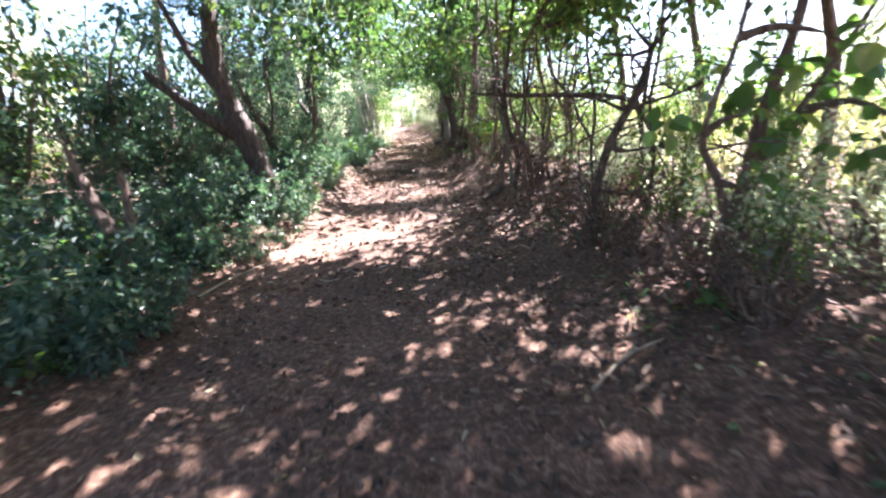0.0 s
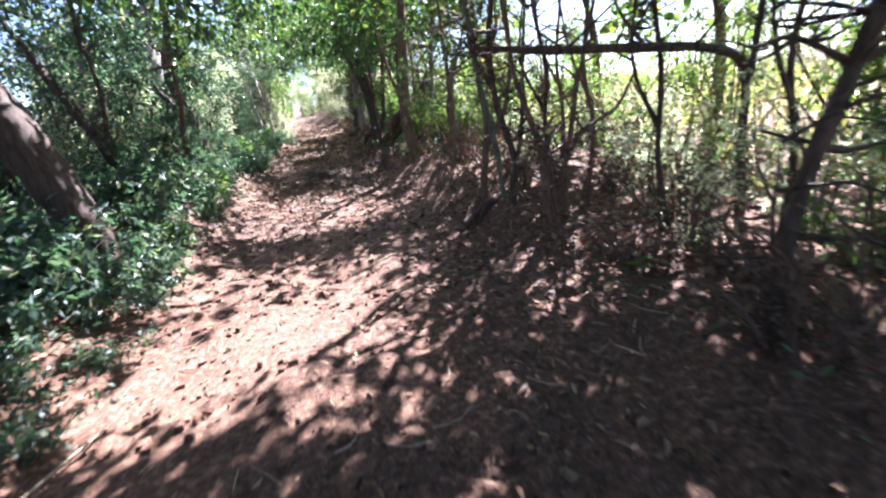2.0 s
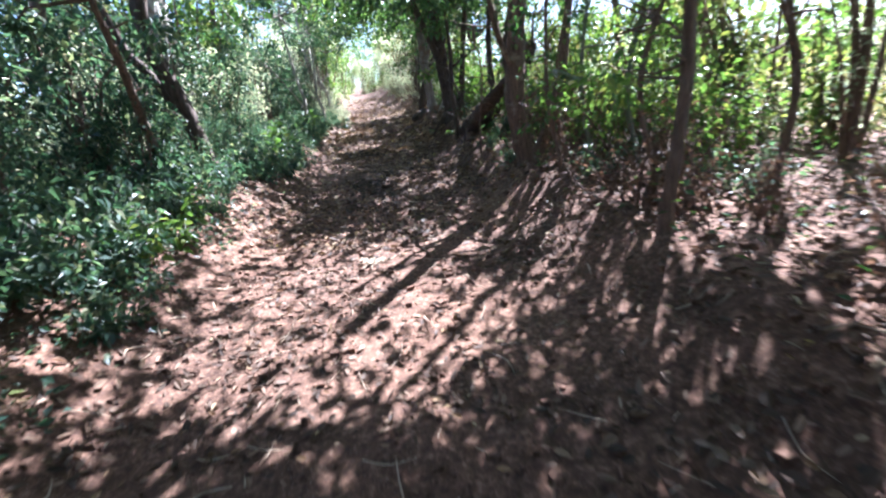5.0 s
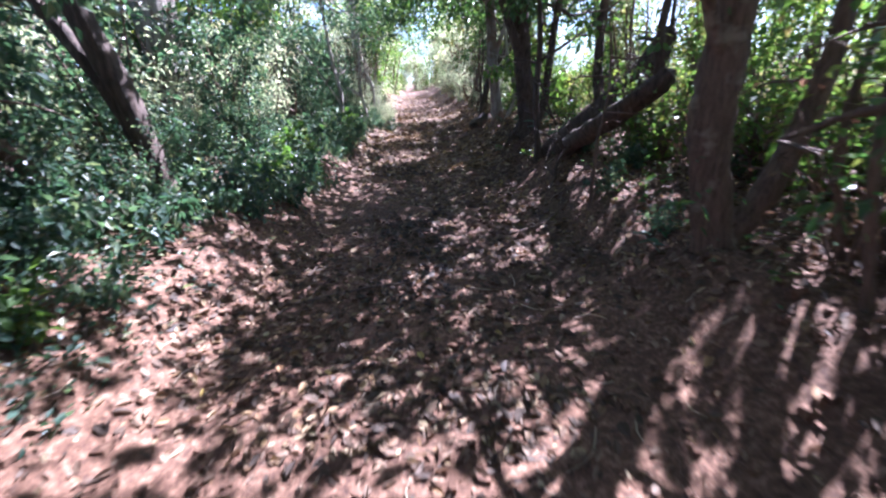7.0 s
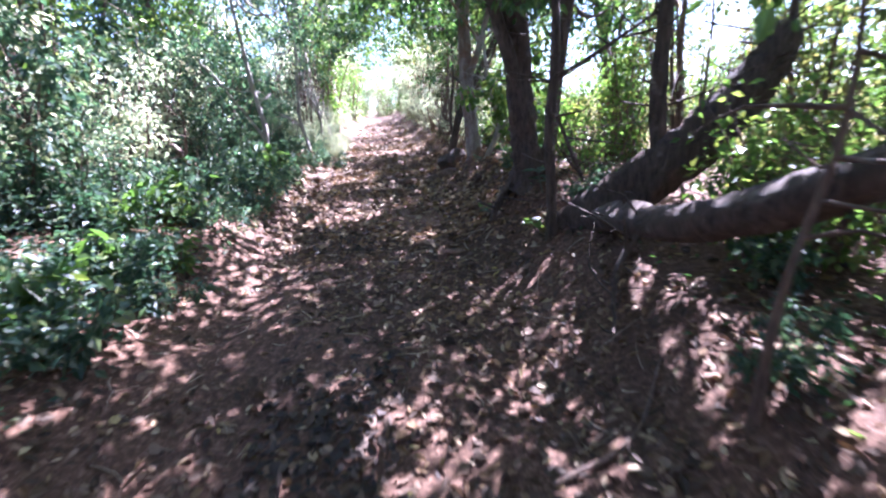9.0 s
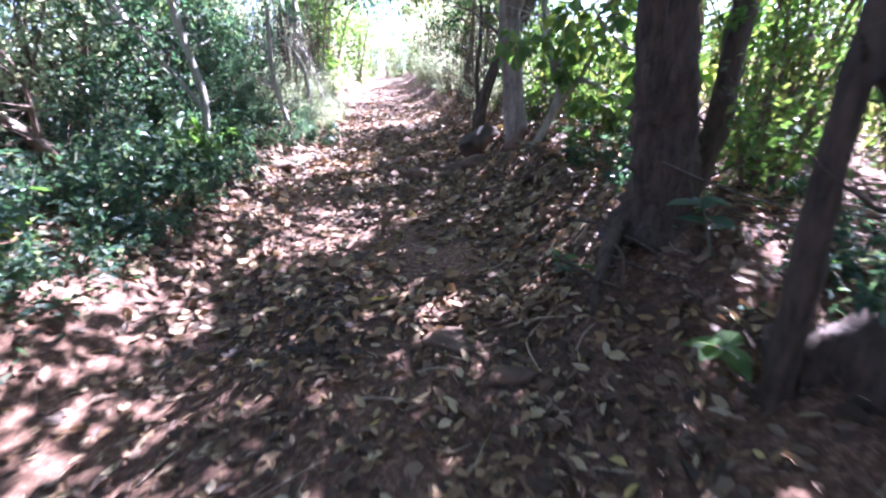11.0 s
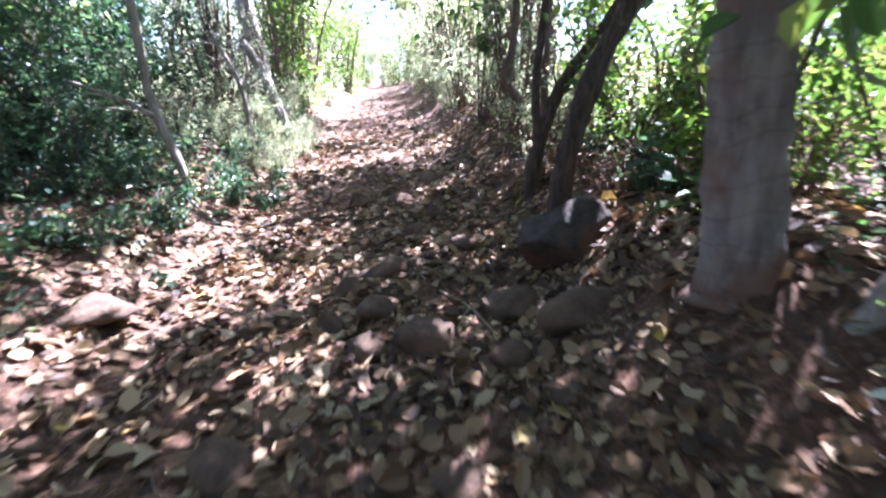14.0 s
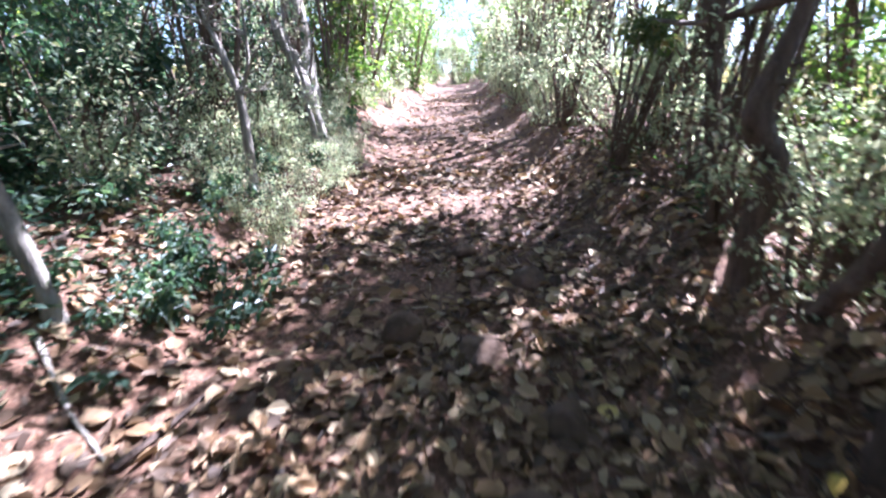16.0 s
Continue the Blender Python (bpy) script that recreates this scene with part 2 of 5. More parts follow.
def scattered_leaves(r, centres, radii, counts, size, ratio=0.5, droop=0.5, simple=False, flat=0.8):
    """Leaves in clumps: clump centres, radii and counts; each leaf points outward and hangs a little."""
    idx = np.repeat(np.arange(len(centres)), counts)
    n = len(idx)
    off = r.normal(0, 0.5, (n, 3)) * np.array([1, 1, flat])
    at = np.asarray(centres)[idx] + off * np.asarray(radii)[idx][:, None]
    along = unit(off + r.normal(0, 0.6, (n, 3)) + [0, 0, -droop])
    up = unit(np.array([0, 0, 1.0]) + r.normal(0, 0.55, (n, 3)))
    L = size * r.uniform(0.55, 1.3, n)
    return leaf_arrays(at, along, up, L, L * ratio * r.uniform(0.8, 1.2, n), simple=simple)


def spline(points, radii, steps):
    """A smooth line through control points."""
    p = np.asarray(points, float)
    rr = np.asarray(radii, float)
    q = np.vstack([2 * p[0] - p[1], p, 2 * p[-1] - p[-2]])
    out, rad = [], []
    for k in range(len(p) - 1):
        a, b, c, d = q[k:k + 4]
        for t in np.linspace(0, 1, steps, endpoint=False):
            out.append(0.5 * (2 * b + (c - a) * t + (2 * a - 5 * b + 4 * c - d) * t * t + (3 * b - a - 3 * c + d) * t ** 3))
            rad.append(rr[k] * (1 - t) + rr[k + 1] * t)
    out.append(p[-1]), rad.append(rr[-1])
    return np.array(out), np.array(rad)


def tube_arrays(points, radii, sides=8, steps=4, rough=0.12, r=None):
    """A tapered, uneven stem through control points."""
    r = r or rng
    p, rad = spline(points, radii, steps)
    tan = unit(np.gradient(p, axis=0))
    ref = np.array([0.31, 0.95, 0.05]) if abs(tan[0, 2]) > 0.6 else np.array([0.1, 0.2, 0.97])
    u = unit(np.cross(tan, ref))
    v = np.cross(tan, u)
    ang = np.linspace(0, 2 * math.pi, sides, endpoint=False)
    along = np.arange(len(p))[:, None]
    lobe = 1 + rough * np.sin(ang * 3 + r.uniform(0, 6) + along * r.uniform(-0.15, 0.15))[...] + rough * 0.7 * np.sin(ang * 5 + along * 0.45 + r.uniform(0, 6)) + r.normal(0, rough * 0.45, (len(p), sides)) + rough * 0.45 * np.sin(along * r.uniform(0.3, 0.6) + r.uniform(0, 6))
    ring = p[:, None] + (rad[:, None] * lobe)[:, :, None] * (np.cos(ang)[None, :, None] * u[:, None] + np.sin(ang)[None, :, None] * v[:, None])
    ring[-1] = p[-1] + (ring[-1] - p[-1]) * 0.5
    n = len(p)
    i, j = np.meshgrid(np.arange(n - 1), np.arange(sides), indexing="ij")
    f = np.stack([i * sides + j, i * sides + (j + 1) % sides, (i + 1) * sides + (j + 1) % sides, (i + 1) * sides + j], -1).reshape(-1, 4)
    # closed end
    verts = np.vstack([ring.reshape(-1, 3), p[-1] + tan[-1] * rad[-1] * 0.4])
    k = np.arange(0, sides, 2)
    base = (n - 1) * sides
    cap = np.stack([base + k, base + (k + 1) % sides, base + (k + 2) % sides, np.full(len(k), n * sides)], -1)
    return verts, np.vstack([f, cap])


def joined(pieces):
    vs, fs, n = [], [], 0
    for v, f in pieces:
        vs.append(v), fs.append(f + n)
        n += len(v)
    return np.vstack(vs), np.vstack(fs)


# ---------------- ground ----------------
def ground():
    xs = np.concatenate([-np.geomspace(400, 6.2, 26), np.arange(-6, 5, 0.085), np.geomspace(5.2, 400, 26)])
    ys = np.concatenate([-np.geomspace(300, 2.2, 20), np.arange(-2, 30, 0.085), np.geomspace(30.2, 600, 50)])
    gx, gy = np.meshgrid(xs, ys, indexing="ij")
    gz = ground_z(gx, gy)
    near = np.clip(1 - (np.abs(gx - middle(gy)) - 3) / 2, 0, 1)
    gz += near * (0.022 * (field(gx, gy, 17.0, 3) - 0.5) + 0.03 * np.maximum(0, field(gx, gy, 5.0, 4) - 0.6))
    nx, ny = gx.shape
    i, j = np.meshgrid(np.arange(nx - 1), np.arange(ny - 1), indexing="ij")
    f = np.stack([i * ny + j, (i + 1) * ny + j, (i + 1) * ny + j + 1, i * ny + j + 1], -1).reshape(-1, 4)
    ob = new("ground", quads("ground", np.stack([gx, gy, gz], -1).reshape(-1, 3), f, SOIL, True))
    tagged(ob, "bare reddish-brown trodden earth path rising between low banks", "ground", kind="structure")


ground()


# ---------------- trees ----------------
def tree(label, bark, trunk, radii, limbs=(), clumps=(), leaf=None, size=0.08, ratio=0.5, density=1.0, seed=0, group="", name="tree", category="tree", simple=False, sides=10, crown_label="", flare=1.25, sprigs=10, chain=False, rough=0.13):
    """A tree from its trunk line (x, y, height), limbs (line, first and last radius) and leaf clumps (place, radius, leaves)."""
    r = np.random.default_rng(500 + seed)
    x0, y0 = trunk[0][:2]
    z0 = float(ground_z(x0, y0))
    root = holder(name, (x0, y0, z0), label, category, group)
    local = lambda p: np.array([p[0] - x0, p[1] - y0, p[2] - z0])
    line = [local(p) for p in trunk]
    line[0][2] = -0.12
    rad = list(radii)
    rad[0] *= flare
    ends = [line[-1]]
    part("trunk", quads("trunk", *tube_arrays(line, rad, sides, 8, rough, r), bark, True), root)
    stems = [line[len(line) // 2:]]
    for pts, ra, rb in limbs:
        pl = [local(p) for p in pts]
        k = len(pl)
        part("branch", quads("branch", *tube_arrays(pl, np.linspace(ra, rb, k), 8, 5, 0.13, r), bark, True), root)
        ends.append(pl[-1])
        stems.append(pl)
    shoots = []
    for pl in stems[:1] + stems[1:] * (sprigs > 0):
        sp, sr = spline(pl, [0.02] * len(pl), 4)
        for _ in range(sprigs if pl is stems[0] else sprigs // 2):
            q = sp[int(r.integers(1, len(sp)))]
            d = unit(np.array([r.normal(), r.normal(), r.uniform(-0.2, 0.9)])) * r.uniform(0.15, 0.7)
            shoots.append(tube_arrays([q, q + d * 0.5 + r.normal(0, 0.06, 3), q + d + r.normal(0, 0.06, 3)], [0.011, 0.007, 0.002], 4, 2, 0.1, r))
            e = q + d * 0.6
            shoots.append(tube_arrays([e, e + r.normal(0, 0.12, 3)], [0.005, 0.002], 3, 1, 0, r))
    if shoots and not clumps:
        part("twig_mass", quads("twig_mass", *joined(shoots), bark, True), root, kind="stuff")
    if clumps:
        cs = np.array([local(c[:3]) for c in clumps])
        sub_c, sub_r, sub_n, twigs = [], [], [], list(shoots)
        anchors = np.vstack(stems)
        if chain:
            # sprays hang on twigs that grow from spray to spray, outward from the limbs
            nodes = np.vstack([spline(p, [0.02] * len(p), 5)[0] for p in stems])
            for k in np.argsort(np.linalg.norm(cs[:, None] - nodes[None], axis=2).min(1)):
                c = cs[k]
                a = nodes[np.argmin(np.linalg.norm(nodes - c, axis=1))]
                twigs.append(tube_arrays([a, (a + c) / 2 + r.normal(0, 0.05, 3), c], [0.007, 0.005, 0.003], 3, 1, 0, r))
                nodes = np.vstack([nodes, c])
                sub_c.append(c), sub_r.append(clumps[k][3]), sub_n.append(int(clumps[k][4]))
        for c, cl in [] if chain else zip(cs, clumps):
            m = max(3, int(cl[3] * 7))
            for s in range(m):
                q = c + r.normal(0, 0.5, 3) * cl[3] * np.array([1, 1, 0.75])
                sub_c.append(q), sub_r.append(cl[3] * r.uniform(0.22, 0.45)), sub_n.append(max(2, int(cl[4] * density / m * r.uniform(0.4, 1.6))))
                if s % 3 == 0:
                    twigs.append(tube_arrays([c, (c + q) / 2 + r.normal(0, 0.08, 3), q], [0.012, 0.008, 0.003], 3, 1, 0, r))
            a = anchors[np.argmin(np.linalg.norm(anchors - c, axis=1))]
            mid = (a + c) / 2 + r.normal(0, 0.12, 3) * np.linalg.norm(c - a)
            twigs.append(tube_arrays([a, mid, c], [0.03, 0.02, 0.012], 5, 3, 0.1, r))
        part("twig_mass", quads("twig_mass", *joined(twigs), bark, True), root, kind="stuff")
        part("crown", quads("crown", *scattered_leaves(r, np.array(sub_c), np.array(sub_r), sub_n, size, ratio, simple=simple), leaf), root, crown_label, kind="stuff")
    return root


def leaf_cover(y, d):
    """The share of the ground that the leaf roof shades, y metres along and d metres east of the path's middle."""
    if d < -1.7:
        return 0.78 if y < 5 else (0.45 if 11 < y < 20 else 0.72) if d < -2.6 else 0.6 if y < 8 else 0.65 if y < 15 else 0.5 if y < 17.6 else 0.72 if y < 19.5 or y < 22 and d < -2.1 else 0.42
    if 8.3 < y < 10.6 and 0.9 < d < 1.4:
        return 0.55
    if 6.6 < y < 10.6 and d > 1.4 or 5 < y < 6.6 and d > 2.4 or y > (18.5 if d > 1.1 else 21) and d > 0.85:
        return 0.27
    if y < 4.4:
        return 0.8 if d > 1.9 else 0.85 if 2.2 < y < 2.9 and 0.5 < d < 1.2 else 0.96
    if y < 7.0 and d < 0.5:
        return 0.12 if y < 6.3 else 0.4
    if y < 8.1:
        return 0.58 if y < 5.4 or y < 6.4 and d < 1.2 else 0.88
    if y < 10.9:
        return 0.3 if d < 0.6 else 0.68 if d < 1.7 else 0.35
    if d > 1.3:
        return 0.75 if y < 12.4 and d < 2.2 else 0.3
    if y < 12.3:
        return 0.85 if d < -0.7 else 0.9
    if y < 15.2:
        return 0.35 if 12.4 < y < 13.2 and 0.4 < d < 1.2 or 13.9 < y < 14.6 and -1.7 < d < -0.8 else 0.86
    if y < 19.5:
        if d < -0.8:
            return 0.3 if 15.8 < y < 17.2 else 0.45 if 18.0 < y < 19.0 else 0.74
        return 0.45 if 17.6 < y < 18.8 and d < 0.1 else 0.92 if y < 17.6 else 0.76
    if y < 24.6:
        return 0.33 if d < -1.2 else 0.6 if d < -0.55 else 0.8 if d < -0.2 else 0.85
    return 0.2 if int(y / 1.3) % 2 else 0.6


def shade_wanted(x, y, z):
    """The cover wanted where the sun's way through (x, y, z) meets the ground."""
    run = max(0.0, z - float(np.interp(y, RISE_Y, RISE_Z))) / math.tan(radians(SUN_EL))
    ty = y - run * math.cos(radians(SUN_AZ))
    return leaf_cover(ty, x - run * math.sin(radians(SUN_AZ)) - float(middle(ty)))


def over(box, count, radius, leaves, seed):
    """Leaf clumps spread at random through a box (x0, x1, y0, y1, z0, z1)."""
    r = np.random.default_rng(seed)
    made = []
    for _ in range(count):
        c = (r.uniform(box[0], box[1]), r.uniform(box[2], box[3]), r.uniform(box[4], box[5]), radius * r.uniform(0.7, 1.3), leaves)
        if r.random() < shade_wanted(*c[:3]) ** 2 or c[0] < -2.2:
            made.append(c)
    return made


# heights in these lines are over the world's zero; the first point stands on the ground
DARK = "dark-barked leaning tree with twisted limbs on the bank"
tree(DARK, BARK_DARK, [(-2.93, 7.1, 0), (-2.95, 7.05, 1.25), (-3.18, 7.05, 2.0), (-3.36, 7.05, 2.6), (-3.44, 7.05, 3.15), (-3.3, 7.0, 4.2)], [0.2, 0.18, 0.17, 0.15, 0.13, 0.08],
     [([(-3.14, 7.05, 1.85), (-3.4, 7.0, 2.02), (-3.66, 6.95, 2.18), (-3.95, 6.9, 2.45), (-4.4, 6.8, 2.9)], 0.12, 0.06),
      ([(-3.36, 7.05, 2.5), (-3.71, 7.0, 3.0), (-3.85, 7.0, 3.35), (-4.2, 7.0, 4.2)], 0.08, 0.03)],
     over((-5.4, -2.6, 5.4, 8.6, 3.3, 5.4), 13, 0.75, 520, 1), LEAF_BLUE, 0.075, seed=1)
tree("slender dark-barked tree with a bent stem among the bushes", BARK_DARK, [(-3.38, 13.0, 0), (-3.42, 12.95, 1.6), (-3.55, 12.9, 2.4), (-3.72, 12.8, 3.3), (-3.5, 12.75, 4.2), (-3.3, 12.7, 5.2)], [0.14, 0.11, 0.1, 0.09, 0.07, 0.05],
     [([(-3.5, 12.9, 2.1), (-3.9, 12.9, 2.85), (-4.1, 12.9, 3.2), (-4.35, 12.8, 4.4)], 0.08, 0.03)],
     over((-5.2, -2.6, 11.5, 14.5, 4.6, 6.4), 9, 0.7, 380, 2), LEAF_BLUE, 0.08, seed=2)
tree("large pale-barked tree forking high above the bushes", BARK_PALE, [(-5.2, 16.2, 0), (-5.15, 16.1, 3.0), (-5.15, 16, 4.6), (-5.15, 16, 5.2), (-5.7, 16, 6.6), (-6.3, 16, 8.0)], [0.36, 0.3, 0.28, 0.26, 0.18, 0.1],
     [([(-5.15, 16, 5.0), (-4.7, 16, 5.8), (-4.2, 16, 7.0), (-4.0, 16, 8.2)], 0.2, 0.08)],
     over((-7.5, -2.5, 14, 18.5, 6.4, 9.5), 14, 0.9, 300, 3), LEAF_DULL, 0.1, seed=3)
tree("thin leaning tree among the bank bushes", BARK_DARK, [(-3.55, 9.75, 0), (-3.62, 9.7, 1.36), (-3.88, 9.7, 2.12), (-4.12, 9.7, 2.66), (-4.5, 9.6, 3.8)], [0.09, 0.08, 0.075, 0.06, 0.03],
     [([(-3.8, 9.7, 1.9), (-3.6, 9.6, 2.6), (-3.6, 9.5, 3.4)], 0.04, 0.015)], over((-5.4, -3.2, 8.6, 11, 3.2, 4.6), 9, 0.6, 420, 4), LEAF_BLUE, 0.07, seed=4)
tree("leaning pale pole of a young tree on the bank", BARK_BROWN, [(-3.78, 12.35, 0), (-3.735, 12.26, 1.43), (-3.5, 11.85, 1.8), (-3.32, 11.45, 2.14), (-3.05, 10.9, 2.65), (-2.95, 10.6, 3.1)], [0.055, 0.05, 0.047, 0.043, 0.035, 0.02], (), over((-3.8, -2.7, 10.0, 11.2, 3.0, 3.8), 3, 0.4, 160, 5), LEAF_BLUE, 0.07, seed=5)
# stump-like forked stem in the greenery where the walk begins
tree("grey forked dead stem in the undergrowth", BARK_BROWN, [(-2.75, 3.5, 0), (-2.8, 3.55, 0.75), (-2.98, 3.6, 1.15), (-3.2, 3.7, 1.7)], [0.09, 0.075, 0.05, 0.02],
     [([(-2.78, 3.55, 0.7), (-2.68, 3.55, 1.0), (-2.7, 3.6, 1.45)], 0.045, 0.03)], (), seed=6, category="dead stem", name="dead_tree")

tree("small tree with large fresh green leaves beside the path", BARK_BROWN, [(1.88, 2.87, 0), (1.9, 2.87, 0.7), (2.0, 2.87, 1.05), (2.08, 2.87, 1.5), (2.25, 2.87, 2.1), (2.4, 2.87, 3.0)], [0.06, 0.05, 0.045, 0.04, 0.03, 0.02],
     [([(1.92, 2.87, 0.75), (1.8, 2.85, 1.1), (1.66, 2.8, 1.4), (1.8, 2.75, 1.95), (1.9, 2.75, 2.5)], 0.03, 0.012), ([(2.0, 2.87, 1.1), (2.3, 2.87, 1.5), (2.7, 2.8, 2.2)], 0.03, 0.012), ([(1.88, 2.9, 0.4), (1.6, 2.85, 0.55), (1.45, 2.8, 0.85)], 0.03, 0.012)],
     [(1.75, 2.6, 1.5, 0.4, 26), (1.75, 2.5, 1.1, 0.3, 12), (2.1, 2.5, 1.9, 0.5, 40), (2.6, 2.6, 2.4, 0.7, 80), (1.8, 2.7, 2.4, 0.5, 40), (2.4, 2.3, 1.4, 0.5, 40)], LEAF_LIGHT, 0.14, 0.8, seed=10)
tree("knobbly dark stem with bare side twigs beside the path", BARK_DARK, [(1.42, 4.15, 0), (1.42, 4.15, 0.7), (1.44, 4.15, 0.9), (1.56, 4.15, 1.33), (1.73, 4.17, 1.64), (1.9, 4.2, 1.93), (1.95, 4.25, 2.1)], [0.046, 0.04, 0.038, 0.036, 0.036, 0.044, 0.025],
     [([(1.46, 4.15, 0.95), (1.7, 4.1, 0.9), (1.95, 4.1, 0.86)], 0.022, 0.008), ([(1.57, 4.15, 1.33), (1.75, 4.15, 1.3), (2.05, 4.1, 1.33)], 0.02, 0.006),
      ([(1.75, 4.17, 1.66), (1.45, 4.2, 1.8), (1.2, 4.15, 1.78)], 0.018, 0.006), ([(1.76, 4.17, 1.68), (2.0, 4.15, 1.74), (2.3, 4.15, 1.82), (2.6, 4.15, 2.0)], 0.02, 0.006),
      ([(1.9, 4.2, 1.93), (1.95, 4.2, 2.2), (1.9, 4.15, 2.6)], 0.02, 0.006), ([(1.43, 4.15, 0.75), (1.3, 4.1, 1.0), (1.25, 4.05, 1.4)], 0.018, 0.006)],
     [(2.4, 4.1, 1.85, 0.35, 50), (2.0, 4.0, 2.3, 0.5, 90), (2.2, 4.2, 1.3, 0.3, 40)], LEAF_DEEP, 0.06, seed=11)
tree("slim straight brown tree beside the path", BARK_BROWN, [(0.98, 7.25, 0), (0.97, 7.25, 1.0), (1.06, 7.25, 1.57), (1.0, 7.25, 2.2), (0.96, 7.25, 2.65), (1.0, 7.3, 4.2)], [0.048, 0.04, 0.037, 0.034, 0.03, 0.015],
     [([(1.03, 7.25, 1.35), (1.25, 7.22, 1.7), (1.36, 7.2, 2.2), (1.35, 7.2, 2.9)], 0.036, 0.015)], over((0.2, 2.6, 6.6, 8.6, 2.6, 4.4), 12, 0.6, 300, 13), LEAF_LIGHT, 0.08, seed=13, sprigs=18)
tree("slim green-stemmed tree beside the path", BARK_GREEN, [(1.1, 7.0, 0), (1.09, 7.0, 0.85), (1.05, 7.0, 1.38), (0.93, 7.0, 2.06), (0.85, 7.0, 2.9), (0.75, 7.0, 3.8)], [0.032, 0.028, 0.028, 0.027, 0.022, 0.012], (), over((0.2, 1.5, 6.4, 7.7, 2.9, 4.2), 5, 0.5, 240, 14), LEAF_DEEP, 0.08, seed=14)
tree("slim dark tree with a kinked stem beside the path", BARK_DARK, [(1.1, 6.75, 0), (1.12, 6.75, 0.95), (1.16, 6.75, 1.24), (1.03, 6.75, 1.71), (0.98, 6.75, 2.12), (1.0, 6.75, 2.4), (1.2, 6.7, 3.8)], [0.04, 0.034, 0.033, 0.032, 0.032, 0.028, 0.015],
     [([(1.01, 6.75, 1.9), (0.86, 6.73, 2.15), (0.75, 6.7, 2.55)], 0.025, 0.01), ([(1.1, 6.75, 1.38), (1.35, 6.7, 1.5), (1.6, 6.6, 1.47)], 0.015, 0.006), ([(1.12, 6.75, 1.0), (1.25, 6.75, 1.5), (1.3, 6.7, 2.2), (1.4, 6.7, 3.0)], 0.025, 0.01)], over((0.5, 2.4, 5.8, 7.4, 2.7, 4.2), 8, 0.55, 260, 15), LEAF_LIGHT, 0.075, seed=15, sprigs=22)
tree("thick pruned stump sprouting several stems beside the path", BARK_BROWN, [(1.25, 6.13, 0), (1.25, 6.13, 0.7), (1.24, 6.13, 0.95), (1.22, 6.13, 1.2), (1.17, 6.12, 1.42)], [0.06, 0.052, 0.042, 0.032, 0.03],
     [([(1.22, 6.13, 1.0), (1.14, 6.13, 1.4), (1.05, 6.13, 1.7), (0.97, 6.13, 1.98), (0.9, 6.13, 2.7)], 0.03, 0.018), ([(1.29, 6.13, 0.85), (1.35, 6.13, 1.1), (1.45, 6.13, 1.46), (1.53, 6.13, 1.86), (1.6, 6.13, 2.1), (1.7, 6.1, 3.0)], 0.028, 0.014),
      ([(1.38, 6.13, 1.2), (1.55, 6.1, 1.45), (1.8, 6.0, 1.6), (2.0, 6.0, 1.9)], 0.024, 0.01), ([(1.32, 6.18, 0.75), (1.4, 6.2, 1.0), (1.42, 6.2, 1.42)], 0.04, 0.032), ([(1.2, 6.05, 0.7), (1.12, 6.0, 0.95), (1.1, 6.0, 1.25)], 0.035, 0.028)],
     over((0.6, 2.4, 5.4, 6.8, 2.5, 3.8), 6, 0.5, 240, 16), LEAF_LIGHT, 0.08, seed=16, sprigs=16)
for k, (x, y, s) in enumerate([(1.85, 6.6, 0.1), (1.7, 6.9, -0.12), (2.1, 7.6, 0.05), (2.0, 5.6, -0.1), (1.75, 9.0, 0.1), (2.3, 4.9, 0.06)]):
    g = float(ground_z(x, y))
    tree("thin dark stem with forked bare twigs", BARK_DARK if k % 2 else BARK_BROWN, [(x, y, 0), (x + s, y, g + 0.6), (x + s * 0.4, y + 0.05, g + 1.2), (x + s * 1.6, y, g + 1.9), (x + s, y, g + 2.8)], [0.024, 0.021, 0.019, 0.016, 0.008],
         [([(x + s, y, g + 0.8), (x + s - 0.22, y, g + 1.3), (x - 0.25, y, g + 2.0)], 0.02, 0.008)], over((x - 0.5, x + 0.7, y - 0.5, y + 0.5, g + 1.9, g + 3.0), 4, 0.4, 110, 220 + k), LEAF_LIGHT, 0.09, 0.6, seed=220 + k, sprigs=14, group="thin stems along the east edge")
tree("thin straight sapling beside the path", BARK_BROWN, [(1.02, 8.9, 0), (1.02, 8.9, 1.2), (1.09, 8.9, 1.81), (1.09, 8.9, 2.3), (1.05, 8.9, 3.8)], [0.045, 0.04, 0.036, 0.033, 0.012], (), over((0.4, 2.2, 8.2, 10.2, 2.2, 4.4), 9, 0.6, 300, 17), LEAF_LIGHT, 0.07, seed=17)
tree("thin stem carrying a long bare branch across its neighbours", BARK_DARK, [(2.5, 5.4, 0), (2.45, 5.38, 1.2), (2.35, 5.3, 1.75), (2.0, 5.22, 1.9), (1.4, 5.2, 1.95), (0.82, 5.25, 2.0), (0.38, 5.3, 2.06)], [0.032, 0.03, 0.03, 0.03, 0.028, 0.024, 0.012],
     [([(2.4, 5.3, 1.7), (2.5, 5.3, 2.4), (2.7, 5.3, 3.2)], 0.024, 0.01), ([(1.5, 5.2, 1.93), (1.3, 5.25, 2.25), (1.25, 5.3, 2.7)], 0.016, 0.006)], over((1.4, 3.0, 4.6, 6.0, 1.9, 3.4), 8, 0.5, 150, 18), LEAF_LIGHT, 0.1, 0.65, seed=18)
